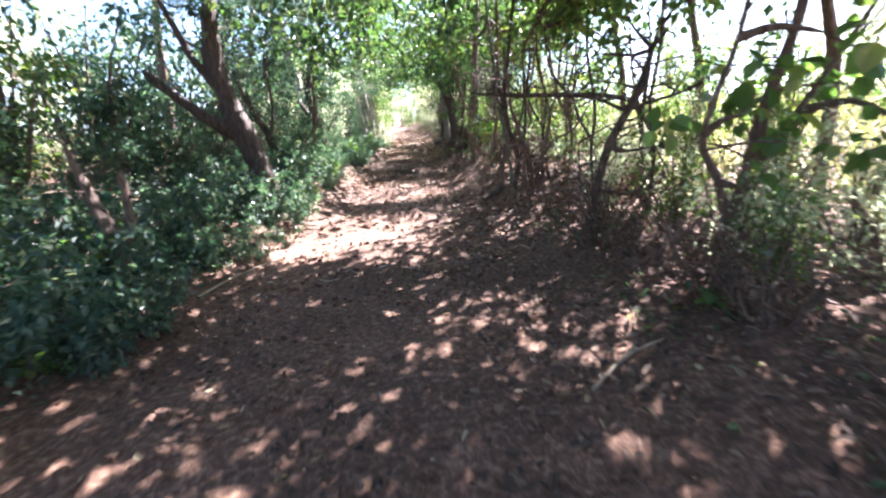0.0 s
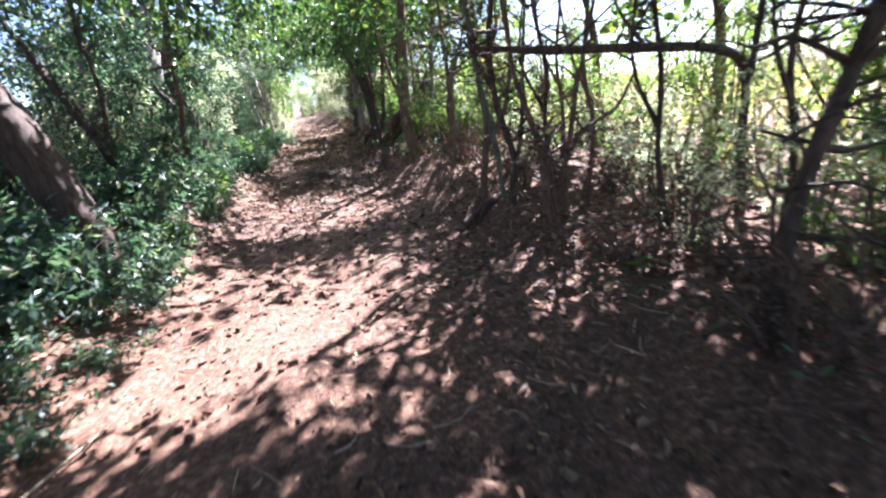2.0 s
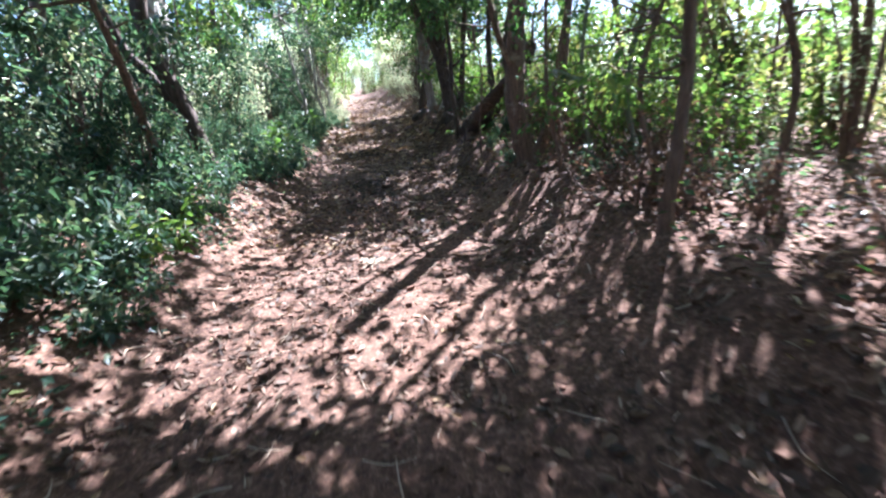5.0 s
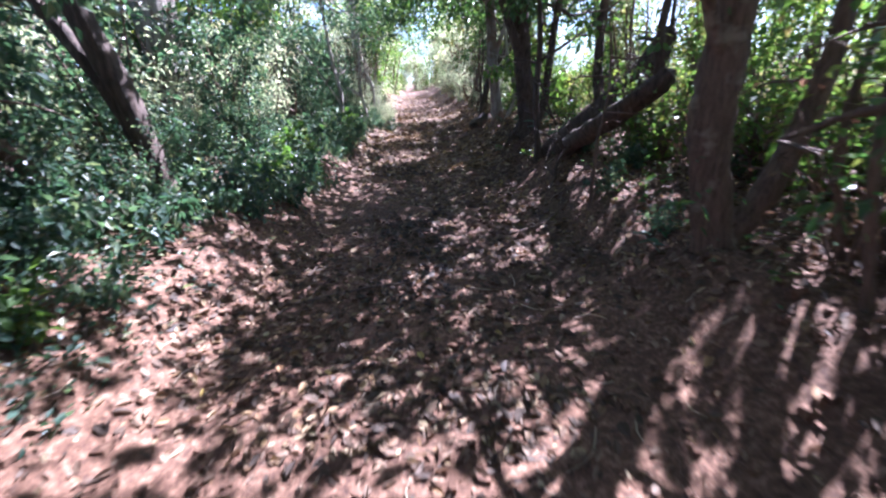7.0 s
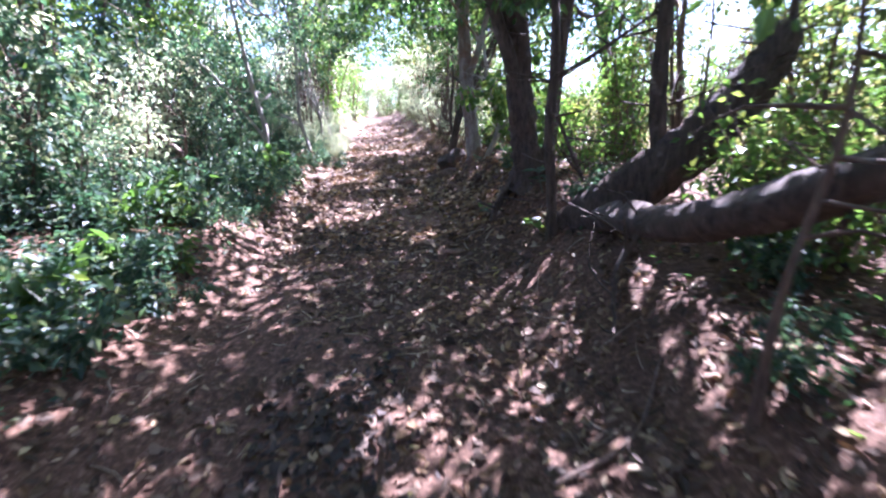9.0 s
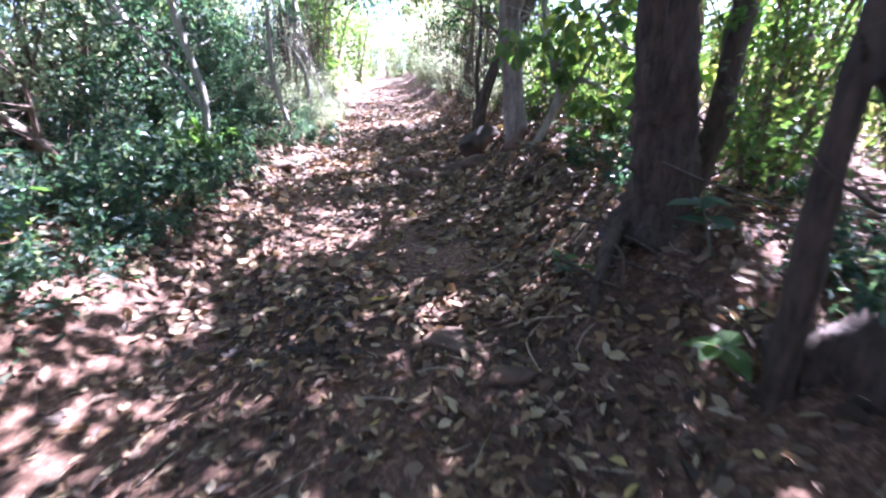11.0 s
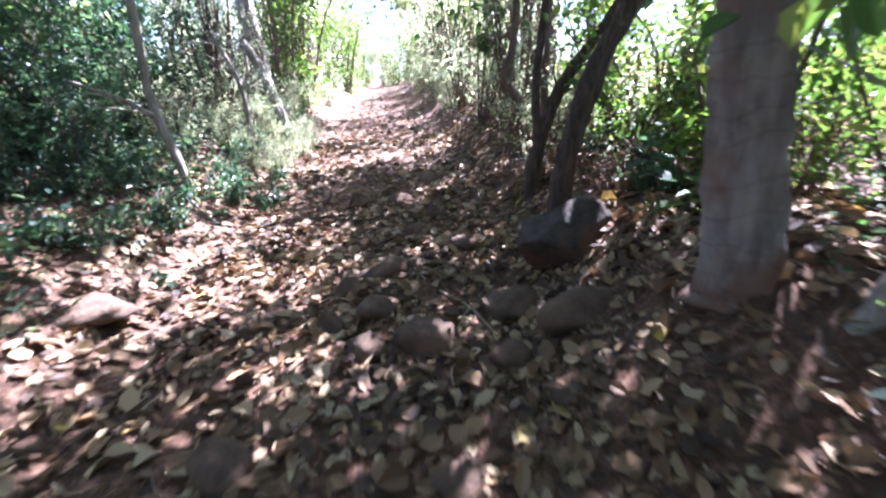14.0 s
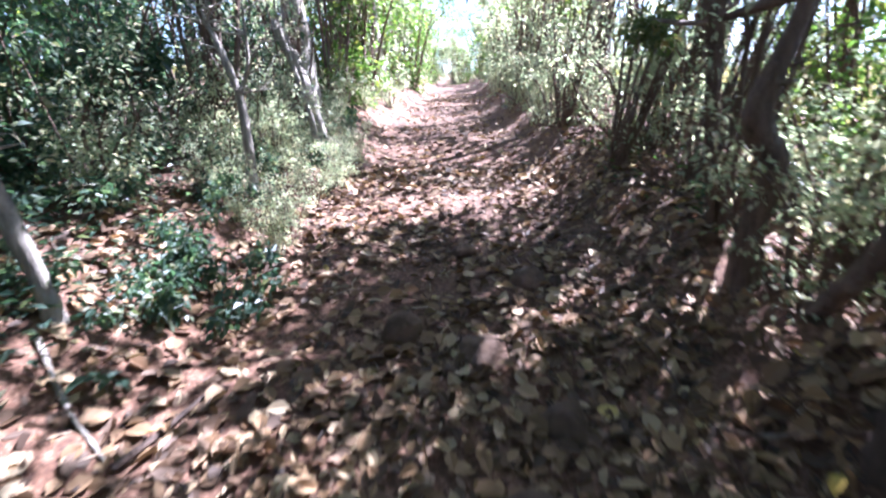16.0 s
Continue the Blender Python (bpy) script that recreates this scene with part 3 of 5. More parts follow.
tree("stout dark tree with a double trunk on a root mound", BARK_DARK, [(0.50, 16.60, 0), (0.52, 16.60, 1.95), (0.49, 16.60, 2.25), (0.45, 16.60, 2.6), (0.38, 16.60, 3.4), (0.28, 16.60, 4.6), (0.32, 16.50, 6.0)], [0.18, 0.145, 0.135, 0.13, 0.125, 0.11, 0.07],
     [([(0.60, 16.60, 1.8), (0.78, 16.65, 2.2), (0.84, 16.70, 2.7), (0.97, 16.70, 3.6), (1.22, 16.60, 5.0)], 0.075, 0.04), ([(0.44, 16.60, 2.7), (0.22, 16.50, 3.3), (-0.08, 16.40, 4.1), (-0.38, 16.20, 5.2)], 0.08, 0.04),
      ([(0.37, 16.70, 1.75), (0.17, 16.40, 1.62), (0.02, 16.15, 1.42)], 0.06, 0.025)],
     over((-1.0, 2.6, 15.2, 18.4, 3.8, 6.4), 20, 0.8, 420, 20), LEAF_DEEP, 0.085, seed=20, sides=22, sprigs=24, rough=0.2)
tree("slim dark tree with wire tied round its stem", BARK_DARK, [(0.5, 15.62, 0), (0.49, 15.6, 1.7), (0.46, 15.58, 2.3), (0.5, 15.58, 2.9), (0.47, 15.6, 4.4)], [0.05, 0.046, 0.042, 0.04, 0.025],
     [([(0.49, 15.58, 2.7), (0.75, 15.45, 2.85), (1.15, 15.3, 3.1)], 0.025, 0.01), ([(0.49, 15.58, 2.5), (0.6, 15.48, 2.15), (0.72, 15.42, 1.85)], 0.018, 0.014)], over((-0.2, 1.6, 15, 16.8, 3.6, 5.0), 5, 0.6, 260, 25), LEAF_DEEP, 0.085, seed=25, sprigs=14)
tree("heavy dark fallen trunk leaning over the ledge", BARK_DARK, [(0.6, 15.75, 0), (0.8, 15.55, 1.48), (1.1, 15.3, 1.8), (1.5, 15.08, 2.2), (1.8, 15.0, 2.6), (1.98, 14.95, 2.95)], [0.17, 0.2, 0.2, 0.18, 0.15, 0.1],
     [([(0.84, 15.4, 1.52), (0.74, 14.7, 1.66), (0.7, 14.1, 1.74), (0.76, 13.5, 1.92), (1.0, 13.0, 2.2), (1.1, 12.92, 2.3)], 0.12, 0.085), ([(1.25, 15.2, 2.0), (1.2, 15.2, 2.6), (1.25, 15.2, 3.5), (1.35, 15.1, 4.4)], 0.07, 0.03),
      ([(1.04, 13.0, 2.24), (1.0, 12.95, 2.7), (1.15, 12.9, 3.4)], 0.05, 0.02), ([(0.72, 14.3, 1.72), (0.5, 14.2, 1.5), (0.42, 14.1, 1.25)], 0.03, 0.012)],
     over((0.8, 4.2, 12.8, 15.4, 3.2, 5.0), 14, 0.7, 320, 21), LEAF_DEEP, 0.085, seed=21, sides=16, sprigs=20, flare=1.0, name="leaning_tree")
tree("thin bare stalk on the ledge below the leaning trunk", BARK_BROWN, [(0.57, 13.17, 0), (0.58, 13.17, 1.4), (0.6, 13.15, 1.75), (0.66, 13.1, 2.3), (0.6, 13.1, 3.0)], [0.022, 0.018, 0.015, 0.012, 0.005], (), [(0.6, 13.1, 2.7, 0.4, 60)], LEAF_LIGHT, 0.09, seed=23)
tree("reddish-brown dead stem slanting out of the bank", BARK_BROWN, [(-3.6, 18.1, 0), (-3.68, 18.05, 1.8), (-3.82, 17.97, 2.05), (-3.98, 17.88, 2.3), (-4.15, 17.8, 2.5)], [0.06, 0.055, 0.05, 0.045, 0.03], [([(-3.9, 17.92, 2.18), (-3.86, 17.9, 2.4), (-3.8, 17.85, 2.7)], 0.025, 0.008)], (), seed=24, name="dead_tree", category="dead stem")
tree("brown tree with a smooth grey-patched trunk beside the path", BARK_BROWN, [(0.95, 11.75, 0), (0.92, 11.75, 1.2), (0.82, 11.75, 1.83), (0.85, 11.75, 2.4), (0.95, 11.7, 3.4), (1.1, 11.6, 5.0)], [0.14, 0.12, 0.11, 0.105, 0.09, 0.05],
     [([(1.02, 11.75, 1.22), (1.2, 11.7, 1.6), (1.36, 11.7, 2.13), (1.5, 11.7, 3.2), (1.7, 11.7, 4.4)], 0.085, 0.03), ([(0.84, 11.75, 2.2), (0.6, 11.6, 2.7), (0.4, 11.4, 3.6)], 0.05, 0.02)],
     over((-0.2, 2.6, 10.2, 13.4, 3.1, 5.2), 16, 0.75, 400, 22), LEAF_DEEP, 0.08, seed=22, sides=14)
for k, (x, y) in enumerate([(1.04, 10.8), (1.3, 10.6), (1.25, 11.2), (1.55, 10.2), (1.35, 9.6)]):
    tree("thin bamboo-like sapling at the path's edge", BARK_GREEN if k % 2 else BARK_BROWN, [(x, y, 0), (x - 0.03, y, 1.3), (x - 0.14, y, 2.0), (x - 0.1 + 0.1 * k, y, 3.2)], [0.026, 0.023, 0.02, 0.01], (), over((x - 0.6, x + 0.8, y - 0.6, y + 0.7, 1.7, 3.6), 6, 0.45, 90, 30 + k), LEAF_LIGHT if k % 2 else LEAF_DEEP, 0.07, seed=30 + k, group="saplings along the east edge")

tree("grey ring-barked trunk with reddish flaked patches", BARK_RING, [(0.29, 19.65, 0), (0.29, 19.65, 1.95), (0.25, 19.65, 2.36), (0.19, 19.65, 2.95), (0.16, 19.65, 3.6), (0.1, 19.6, 5.6)], [0.14, 0.132, 0.122, 0.115, 0.11, 0.08],
     [([(0.17, 19.65, 3.2), (0.4, 19.5, 3.8), (0.7, 19.4, 4.8)], 0.07, 0.03)], over((-1.2, 2.2, 18, 21.4, 3.7, 6.2), 18, 0.75, 420, 40), LEAF_DEEP, 0.085, seed=40, sides=16)
tree("small leaning tree with a pale lichen-spotted stem", BARK_PALE, [(0.32, 19.3, 0), (0.36, 19.28, 1.78), (0.5, 19.28, 2.05), (0.63, 19.28, 2.31), (0.66, 19.28, 2.57), (0.5, 19.28, 3.0), (0.4, 19.2, 3.9)], [0.05, 0.048, 0.045, 0.045, 0.04, 0.035, 0.015],
     [([(0.6, 19.28, 2.25), (0.85, 19.2, 2.6), (1.1, 19.1, 3.1)], 0.035, 0.012)], [(0.3, 19.3, 3.0, 0.28, 16), (0.55, 19.0, 2.75, 0.42, 70), (0.85, 18.9, 2.55, 0.4, 60), (0.6, 18.6, 2.95, 0.5, 80), (1.2, 19.1, 2.8, 0.6, 120), (1.3, 18.7, 2.3, 0.5, 90), (0.6, 18.2, 3.1, 0.45, 60), (1.1, 18.2, 2.7, 0.5, 80)], LEAF_LIGHT, 0.13, 0.75, seed=41)
WHITE = "slender pale-stemmed tree on the bank"
tree(WHITE, BARK_PALE, [(-3.45, 19.6, 0), (-3.44, 19.6, 1.85), (-3.37, 19.6, 2.53), (-3.42, 19.6, 2.91), (-3.5, 19.6, 3.4), (-3.6, 19.5, 4.8)], [0.055, 0.047, 0.043, 0.04, 0.035, 0.02], [([(-3.38, 19.6, 2.4), (-3.6, 19.5, 2.8), (-3.9, 19.4, 3.3)], 0.03, 0.01)], over((-5, -2.4, 18.4, 21, 3.8, 5.6), 10, 0.65, 380, 42), LEAF_BLUE, 0.075, seed=42, group="pale stems on the bank")
tree(WHITE, BARK_PALE, [(-3.37, 22.4, 0), (-3.38, 22.4, 2.18), (-3.51, 22.4, 2.87), (-3.49, 22.4, 3.45), (-3.4, 22.3, 4.6), (-3.6, 22.3, 5.6)], [0.045, 0.04, 0.038, 0.034, 0.03, 0.015], [([(-3.48, 22.4, 2.7), (-3.7, 22.2, 2.9), (-3.95, 22.0, 3.05)], 0.03, 0.012)], over((-5, -2.2, 21, 24, 4.3, 6.0), 10, 0.65, 380, 43), LEAF_BLUE, 0.075, seed=43, group="pale stems on the bank")
tree("dark leaning tree behind the boulder", BARK_DARK, [(-0.02, 21.05, 0), (-0.03, 21, 2.04), (0.07, 21, 2.55), (0.18, 21, 2.87), (0.37, 21, 3.2), (0.9, 20.9, 4.2), (1.2, 20.8, 5.2)], [0.085, 0.076, 0.072, 0.066, 0.06, 0.045, 0.02], [([(0.16, 21, 2.8), (0.3, 20.9, 3.3), (0.35, 20.8, 4.0)], 0.026, 0.01)], over((-0.6, 2.2, 20, 22.2, 3.6, 5.4), 10, 0.65, 380, 44), LEAF_DEEP, 0.08, seed=44)
tree("dark leaning tree among saplings beside the path", BARK_DARK, [(0.0, 22, 0), (0.01, 22, 2.08), (0.08, 22, 2.4), (0.18, 22, 2.66), (0.3, 22, 2.88), (0.8, 21.9, 3.6), (1.3, 21.8, 4.8)], [0.07, 0.064, 0.06, 0.058, 0.052, 0.04, 0.02], [([(0.05, 22, 2.3), (0.02, 22, 2.8), (0.1, 22, 3.5), (0.1, 22, 4.5)], 0.045, 0.02)], over((-0.6, 2.2, 21.4, 23.4, 3.5, 5.4), 10, 0.65, 380, 45), LEAF_DULL, 0.08, seed=45)
tree("straight brown sapling pair beside the path", BARK_BROWN, [(0.04, 23, 0), (0.0, 23, 2.3), (0.04, 23, 2.66), (-0.08, 23, 2.9), (0.02, 23, 3.4), (0.1, 23, 4.6)], [0.075, 0.062, 0.058, 0.06, 0.035, 0.02], [([(0.08, 22.8, 1.85), (0.2, 22.5, 2.4), (0.21, 22.5, 2.9), (0.23, 22.5, 3.2), (0.3, 22.5, 4.4)], 0.05, 0.02)], over((-0.8, 2.0, 22.6, 25.2, 3.6, 5.4), 10, 0.65, 340, 46), LEAF_DULL, 0.08, seed=46)
tree("broken pale trunk standing in the bright undergrowth", BARK_PALE, [(-3.8, 27.05, 0), (-3.89, 27, 2.75), (-4.13, 27, 3.57), (-4.4, 27, 4.1)], [0.11, 0.1, 0.095, 0.07], [([(-3.7, 26.6, 2.3), (-3.85, 26.6, 3.0), (-4.1, 26.6, 3.9)], 0.05, 0.02)], (), seed=47, name="dead_tree", category="dead trunk")
tree("pale bare sapling with forked tips above the bright bushes", BARK_PALE, [(-3.55, 24.55, 0), (-3.51, 24.5, 2.91), (-3.6, 24.5, 3.33), (-3.82, 24.6, 3.75)], [0.045, 0.036, 0.03, 0.012], [([(-3.55, 24.5, 3.0), (-3.4, 24.5, 3.3), (-3.38, 24.5, 3.8)], 0.022, 0.008)], (), seed=48, sprigs=16, name="dead_tree", category="dead sapling")
for k, (x, y, lean) in enumerate([(-5.0, 34.8, -0.3), (-5.55, 33, 0.05), (-4.6, 28.4, -0.25), (1.2, 27, 0.3), (0.9, 31, -0.2), (0.4, 36, 0.1), (-6.5, 41, 0.2), (-0.4, 42, -0.1)]):
    g = float(ground_z(x, y))
    tree("tall tree rising over the far bushes", BARK_PALE if k in (0, 2, 4) else BARK_BROWN, [(x, y, 0), (x + lean * 0.5, y, g + 2), (x + lean, y, g + 4), (x + lean * 1.2, y, g + 7)], [0.2, 0.17, 0.15, 0.08], [([(x + lean, y, g + 3.5), (x + lean + 0.7, y, g + 4.5), (x + lean + 1.3, y, g + 6)], 0.08, 0.03)],
         over((x - 2, x + 2, y - 2, y + 2, g + 4.2, g + 7.5), 12, 0.9, 220, 50 + k), LEAF_DULL if k % 2 else LEAF_DEEP, 0.11, seed=50 + k, group="tall trees farther along")


# the leaf roof: sprays of leaves, thick or thin by the cover wanted on the ground that they shade
ROOF, roof_rng = [], np.random.default_rng(72)
SPRAY = 0.14
for k in range(9600):
    y, d = roof_rng.uniform(-4.0, 30), roof_rng.uniform(-4.2, 4.2)
    if roof_rng.random() < -math.log(1 - leaf_cover(y, d)) / SPRAY * 34 * 8.4 / 9600:
        lift = roof_rng.uniform(3.3, 6.6)
        run = lift / math.tan(radians(SUN_EL))
        x, ty = float(middle(y)) + d + run * math.sin(radians(SUN_AZ)), y + run * math.cos(radians(SUN_AZ))
        ROOF.append((x, ty, float(np.interp(y, RISE_Y, RISE_Z)) + lift, 0.42 * roof_rng.uniform(0.7, 1.3), roof_rng.integers(24, 46)))
FEET = [(float(middle(y)) + (5.4 if y < 8 else 4.2) + 0.6 * math.sin(k * 2.4), y) for k, y in enumerate(np.arange(-3.8, 36, 2.3))]
for k, (x, y) in enumerate(FEET):
    y = float(y)
    g = float(ground_z(x, y))
    mine = [c for c in ROOF if min(range(len(FEET)), key=lambda i: abs(FEET[i][1] - c[1] + 0.3)) == k]
    tree("slim tall tree whose crown arches over the path", BARK_BROWN if k % 3 else BARK_DARK, [(x, y, 0), (x + 0.05, y, g + 1.4), (x - 0.12, y + 0.1, g + 2.6), (x - 0.3, y, g + 4.4), (x - 0.1, y, g + 6.6)], [0.07, 0.062, 0.055, 0.045, 0.02],
         [([(x - 0.15, y, g + 2.7), (x - 1.6, y + 0.2, g + 3.6), (x - 3.2, y, g + 4.5)], 0.04, 0.015), ([(x - 0.25, y, g + 3.4), (x + 0.5, y - 0.3, g + 4.0), (x + 1.2, y, g + 4.6)], 0.035, 0.015)],
         mine, LEAF_ROOF, 0.16, 0.62, seed=70 + k, group="trees arching over the path", sprigs=6, simple=True, chain=True)

# added trees: crowns above the view, placed to cut sky light on the path
for k, y in enumerate((-2.5, 1.5, 5.5, 10.0, 14.0, 18.0, 22.0, 25.5)):
    x = float(middle(y)) - 4.9 - 0.5 * (k % 2)
    g = float(ground_z(x, y))
    high = [(float(middle(y)) + roof_rng.uniform(-4.2, -0.4), y + roof_rng.uniform(-2.2, 2.2), g + roof_rng.uniform(5.6, 8.2), 0.7 * roof_rng.uniform(0.7, 1.3), 130) for _ in range(30)]
    tree("added tall slim tree whose high crown blocks sky light over the path", BARK_BROWN, [(x, y, 0), (x + 0.1, y, g + 2.0), (x + 0.3, y, g + 3.6), (x + 0.9, y, g + 5.2), (x + 1.8, y, g + 6.6)], [0.1, 0.085, 0.075, 0.055, 0.02],
         [([(x + 0.4, y, g + 4.0), (x + 1.4, y - 0.6, g + 4.8), (x + 2.8, y - 1.0, g + 5.5)], 0.05, 0.015), ([(x + 0.5, y, g + 4.4), (x + 1.6, y + 0.7, g + 5.4), (x + 2.9, y + 1.2, g + 6.0)], 0.045, 0.015)], high, LEAF_ROOF, 0.16, 0.58, seed=260 + k, sprigs=4, simple=True, group="trees reaching over from the bank")


# ---------------- shrubs and undergrowth ----------------
def shrub(label, leaf, height, spread, stems, leaves, size, ratio, seed, category="shrub", bark=None, low=0.15, simple=False, name="shrub", hang=0.5, split=True):
    """A many-stemmed bush around its own foot."""
    r = np.random.default_rng(900 + seed)
    root = holder(name, (0, 0, 0), label, category)
    tubes, shoots, sites, rad = [], [], [], []
    for s in range(stems):
        tubes.append([])
        a = r.uniform(0, 2 * math.pi)
        q = np.array([math.cos(a), math.sin(a), 0]) * spread * r.uniform(0.2, 1.0)
        top = q + [0, 0, height * r.uniform(0.55, 1.0)]
        mid = q * r.uniform(0.25, 0.7) + [0, 0, height * r.uniform(0.3, 0.5)] + r.normal(0, 0.06, 3)
        foot = q * 0.12
        tubes[-1].append(tube_arrays([foot - [0, 0, 0.1], mid, top], [0.016 * height ** 0.5, 0.011 * height ** 0.5, 0.003], 5 if split else 4, 3, 0.1, r))
        for t in np.linspace(low, 1.05, 6):
            c = (1 - t) ** 2 * foot + 2 * t * (1 - t) * mid + t * t * top + r.normal(0, 0.10, 3) * spread
            sites.append(c), rad.append(spread * r.uniform(0.16, 0.34))
            if t > 0.3:
                if split or s % 3 == 0:
                    shoots.append(tube_arrays([(1 - t) ** 2 * foot + 2 * t * (1 - t) * mid + t * t * top, c + r.normal(0, 0.12, 3)], [0.006, 0.002], 3, 1, 0, r))
    n = np.maximum(1, (r.gamma(1.5, 1, len(sites)) * leaves / len(sites) / 1.5)).astype(int)
    if split:
        for pieces in tubes:
            part("stem", quads("stem", *joined(pieces), bark or BARK_BROWN, True), root)
        part("twig_mass", quads("twig_mass", *joined(shoots), bark or BARK_BROWN, True), root, kind="stuff")
    else:
        part("stalk_mass", quads("stalk_mass", *joined(sum(tubes, shoots)), bark or BARK_BROWN, True), root, kind="stuff")
    part("foliage", quads("foliage", *scattered_leaves(r, np.array(sites), np.array(rad), n, size, ratio, hang, simple), leaf), root, kind="stuff")
    return root


def planted(kinds, spots, group, seed, lo=0.8, hi=1.25):
    """Copies of the given bushes at the spots (x, y), each turned, tilted and scaled a little."""
    r = np.random.default_rng(seed)
    for x, y in spots:
        src = kinds[int(r.integers(len(kinds)))]
        s = r.uniform(lo, hi)
        c = copy_thing(src, Matrix.Identity(4))
        c.matrix_basis = pose(x, y, float(ground_z(x, y)) - 0.03, r.uniform(-8, 8), r.uniform(-8, 8), r.uniform(0, 360)) @ Matrix.Diagonal((s * r.uniform(0.9, 1.1), s, s * r.uniform(0.85, 1.15), 1))
        tagged(c, group=group)


def strip(d0, d1, y0, y1, count, seed):
    """Spots between two offsets from the middle of the path."""
    r = np.random.default_rng(seed)
    ys = np.linspace(y0, y1, count) + r.uniform(-0.5, 0.5, count) * (y1 - y0) / count
    return [(float(middle(y)) + r.uniform(d0, d1), float(y)) for y in ys]


def discard(obs):
    for ob in obs:
        for o in (*ob.children_recursive, ob):
            bpy.data.objects.remove(o)


herb = [shrub("low cool-green herbs carpeting the shaded bank", LEAF_BLUE, 0.42, 0.42, 6, 380, 0.085, 0.55, k, "herb", BARK_GREEN, name="herb_clump", split=False, simple=True) for k in range(3)]
planted(herb, strip(-3.4, -1.75, 0.2, 9.5, 62, 1), "herbs on the west bank", 1)
planted(herb, strip(-2.3, -1.5, 0.5, 9.5, 26, 2), "herbs on the west bank", 2, 0.45, 0.8)
planted(herb, strip(-3.2, -1.75, 9.5, 19, 46, 3), "herbs on the west bank", 3, 0.5, 1.1)
planted(herb, strip(-2.8, -1.65, 19, 29, 34, 4), "herbs on the west bank", 4, 0.4, 0.9)
planted(herb, strip(-2.7, -1.6, 14.5, 20, 26, 7), "herbs on the west bank", 7, 0.5, 0.85)
planted(herb, strip(1.7, 2.8, 9, 24, 24, 5), "herbs on the east ledge", 5, 0.35, 0.7)
planted(herb, [(-3.15, 22.75), (-3.35, 23.2), (-2.95, 23.15), (-3.6, 22.3), (-3.2, 21.6)], "herbs on the west bank", 6, 0.55, 0.85)
broad = [shrub("low broad-leaved fresh green plant at the foot of the bank", LEAF_BLUE if k else LEAF_LIGHT, 0.4, 0.36, 5, 150, 0.115, 0.58, 95 + k, "herb", BARK_GREEN, name="herb_clump", split=False) for k in range(2)]
planted(broad, strip(-2.5, -1.75, 13.5, 20.5, 16, 8), "broad-leaved herbs on the west bank", 8, 0.6, 1.1)
planted(broad, strip(-2.6, -1.8, 2, 12, 14, 9), "broad-leaved herbs on the west bank", 9, 0.5, 0.9)
west = [shrub("dense cool-green bush with small leaves on the bank", LEAF_BLUE, 2.3, 1.0, 7, 1800, 0.108, 0.52, 10 + k, name="bush", category="bush", low=0.02, simple=True) for k in range(3)]
planted(west, strip(-5.2, -3.4, -1, 8.5, 15, 11), "bushes on the west bank", 11, 0.6, 0.9)
planted(west, strip(-3.4, -2.5, 9, 23, 26, 14), "low bushes at the foot of the west bank", 14, 0.3, 0.55)
planted(west, strip(-3.5, -2.6, 22.4, 25.4, 5, 15), "low bushes at the foot of the west bank", 15, 0.5, 0.75)
planted(west, strip(-4.4, -3.0, 9, 28, 28, 12), "bushes on the west bank", 12, 0.75, 1.15)
planted(west, strip(-6.8, -4.6, 2, 34, 24, 13), "bushes on the west bank", 13, 1.0, 1.6)
# bushes that look sunlit through their near-white leaf colour
pale = [shrub("olive bush with fine leaves, sun glare put into their pale colour", LEAF_GLARE, 1.5, 0.8, 8, 1400, 0.065, 0.45, 20 + k, name="bush", category="bush", low=0.04, simple=True) for k in range(2)]
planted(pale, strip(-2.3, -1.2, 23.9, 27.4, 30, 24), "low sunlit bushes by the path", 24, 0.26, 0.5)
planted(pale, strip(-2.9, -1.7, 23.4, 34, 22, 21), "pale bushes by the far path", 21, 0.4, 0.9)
planted(pale, strip(2.3, 4.6, -0.5, 13, 26, 22), "thin bushes on the east side", 22, 0.4, 0.85)
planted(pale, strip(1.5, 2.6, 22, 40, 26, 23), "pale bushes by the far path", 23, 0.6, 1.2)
# pale leaves here paint the bright highlights on the bank's foliage
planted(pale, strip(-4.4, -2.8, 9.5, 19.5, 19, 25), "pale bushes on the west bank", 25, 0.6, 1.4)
# the same painted sun glare colours the thicket leaves
reed = [shrub("thicket of thin upright saplings with sparse leaves", LEAF_GLARE, 2.9, 0.5, 11, 480, 0.075, 0.4, 30 + k, name="thicket", category="thicket", low=0.2, simple=True) for k in range(2)]
planted(reed, strip(3.2, 4.0, 8.5, 16, 3, 31), "sapling thickets on the east side", 31, 0.8, 1.2)
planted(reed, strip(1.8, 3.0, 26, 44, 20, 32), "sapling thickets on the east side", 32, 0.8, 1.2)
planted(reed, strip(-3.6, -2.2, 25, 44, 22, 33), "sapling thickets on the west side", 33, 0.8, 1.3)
bright = [shrub("bright fresh-green bush with broad leaves", LEAF_LIGHT, 2.0, 1.1, 9, 800, 0.11, 0.6, 40 + k, name="bush", category="bush", simple=True) for k in range(2)]
planted(bright, strip(6.0, 12.0, 0, 36, 18, 41), "bright bushes beyond the ledge", 41, 0.7, 1.2)
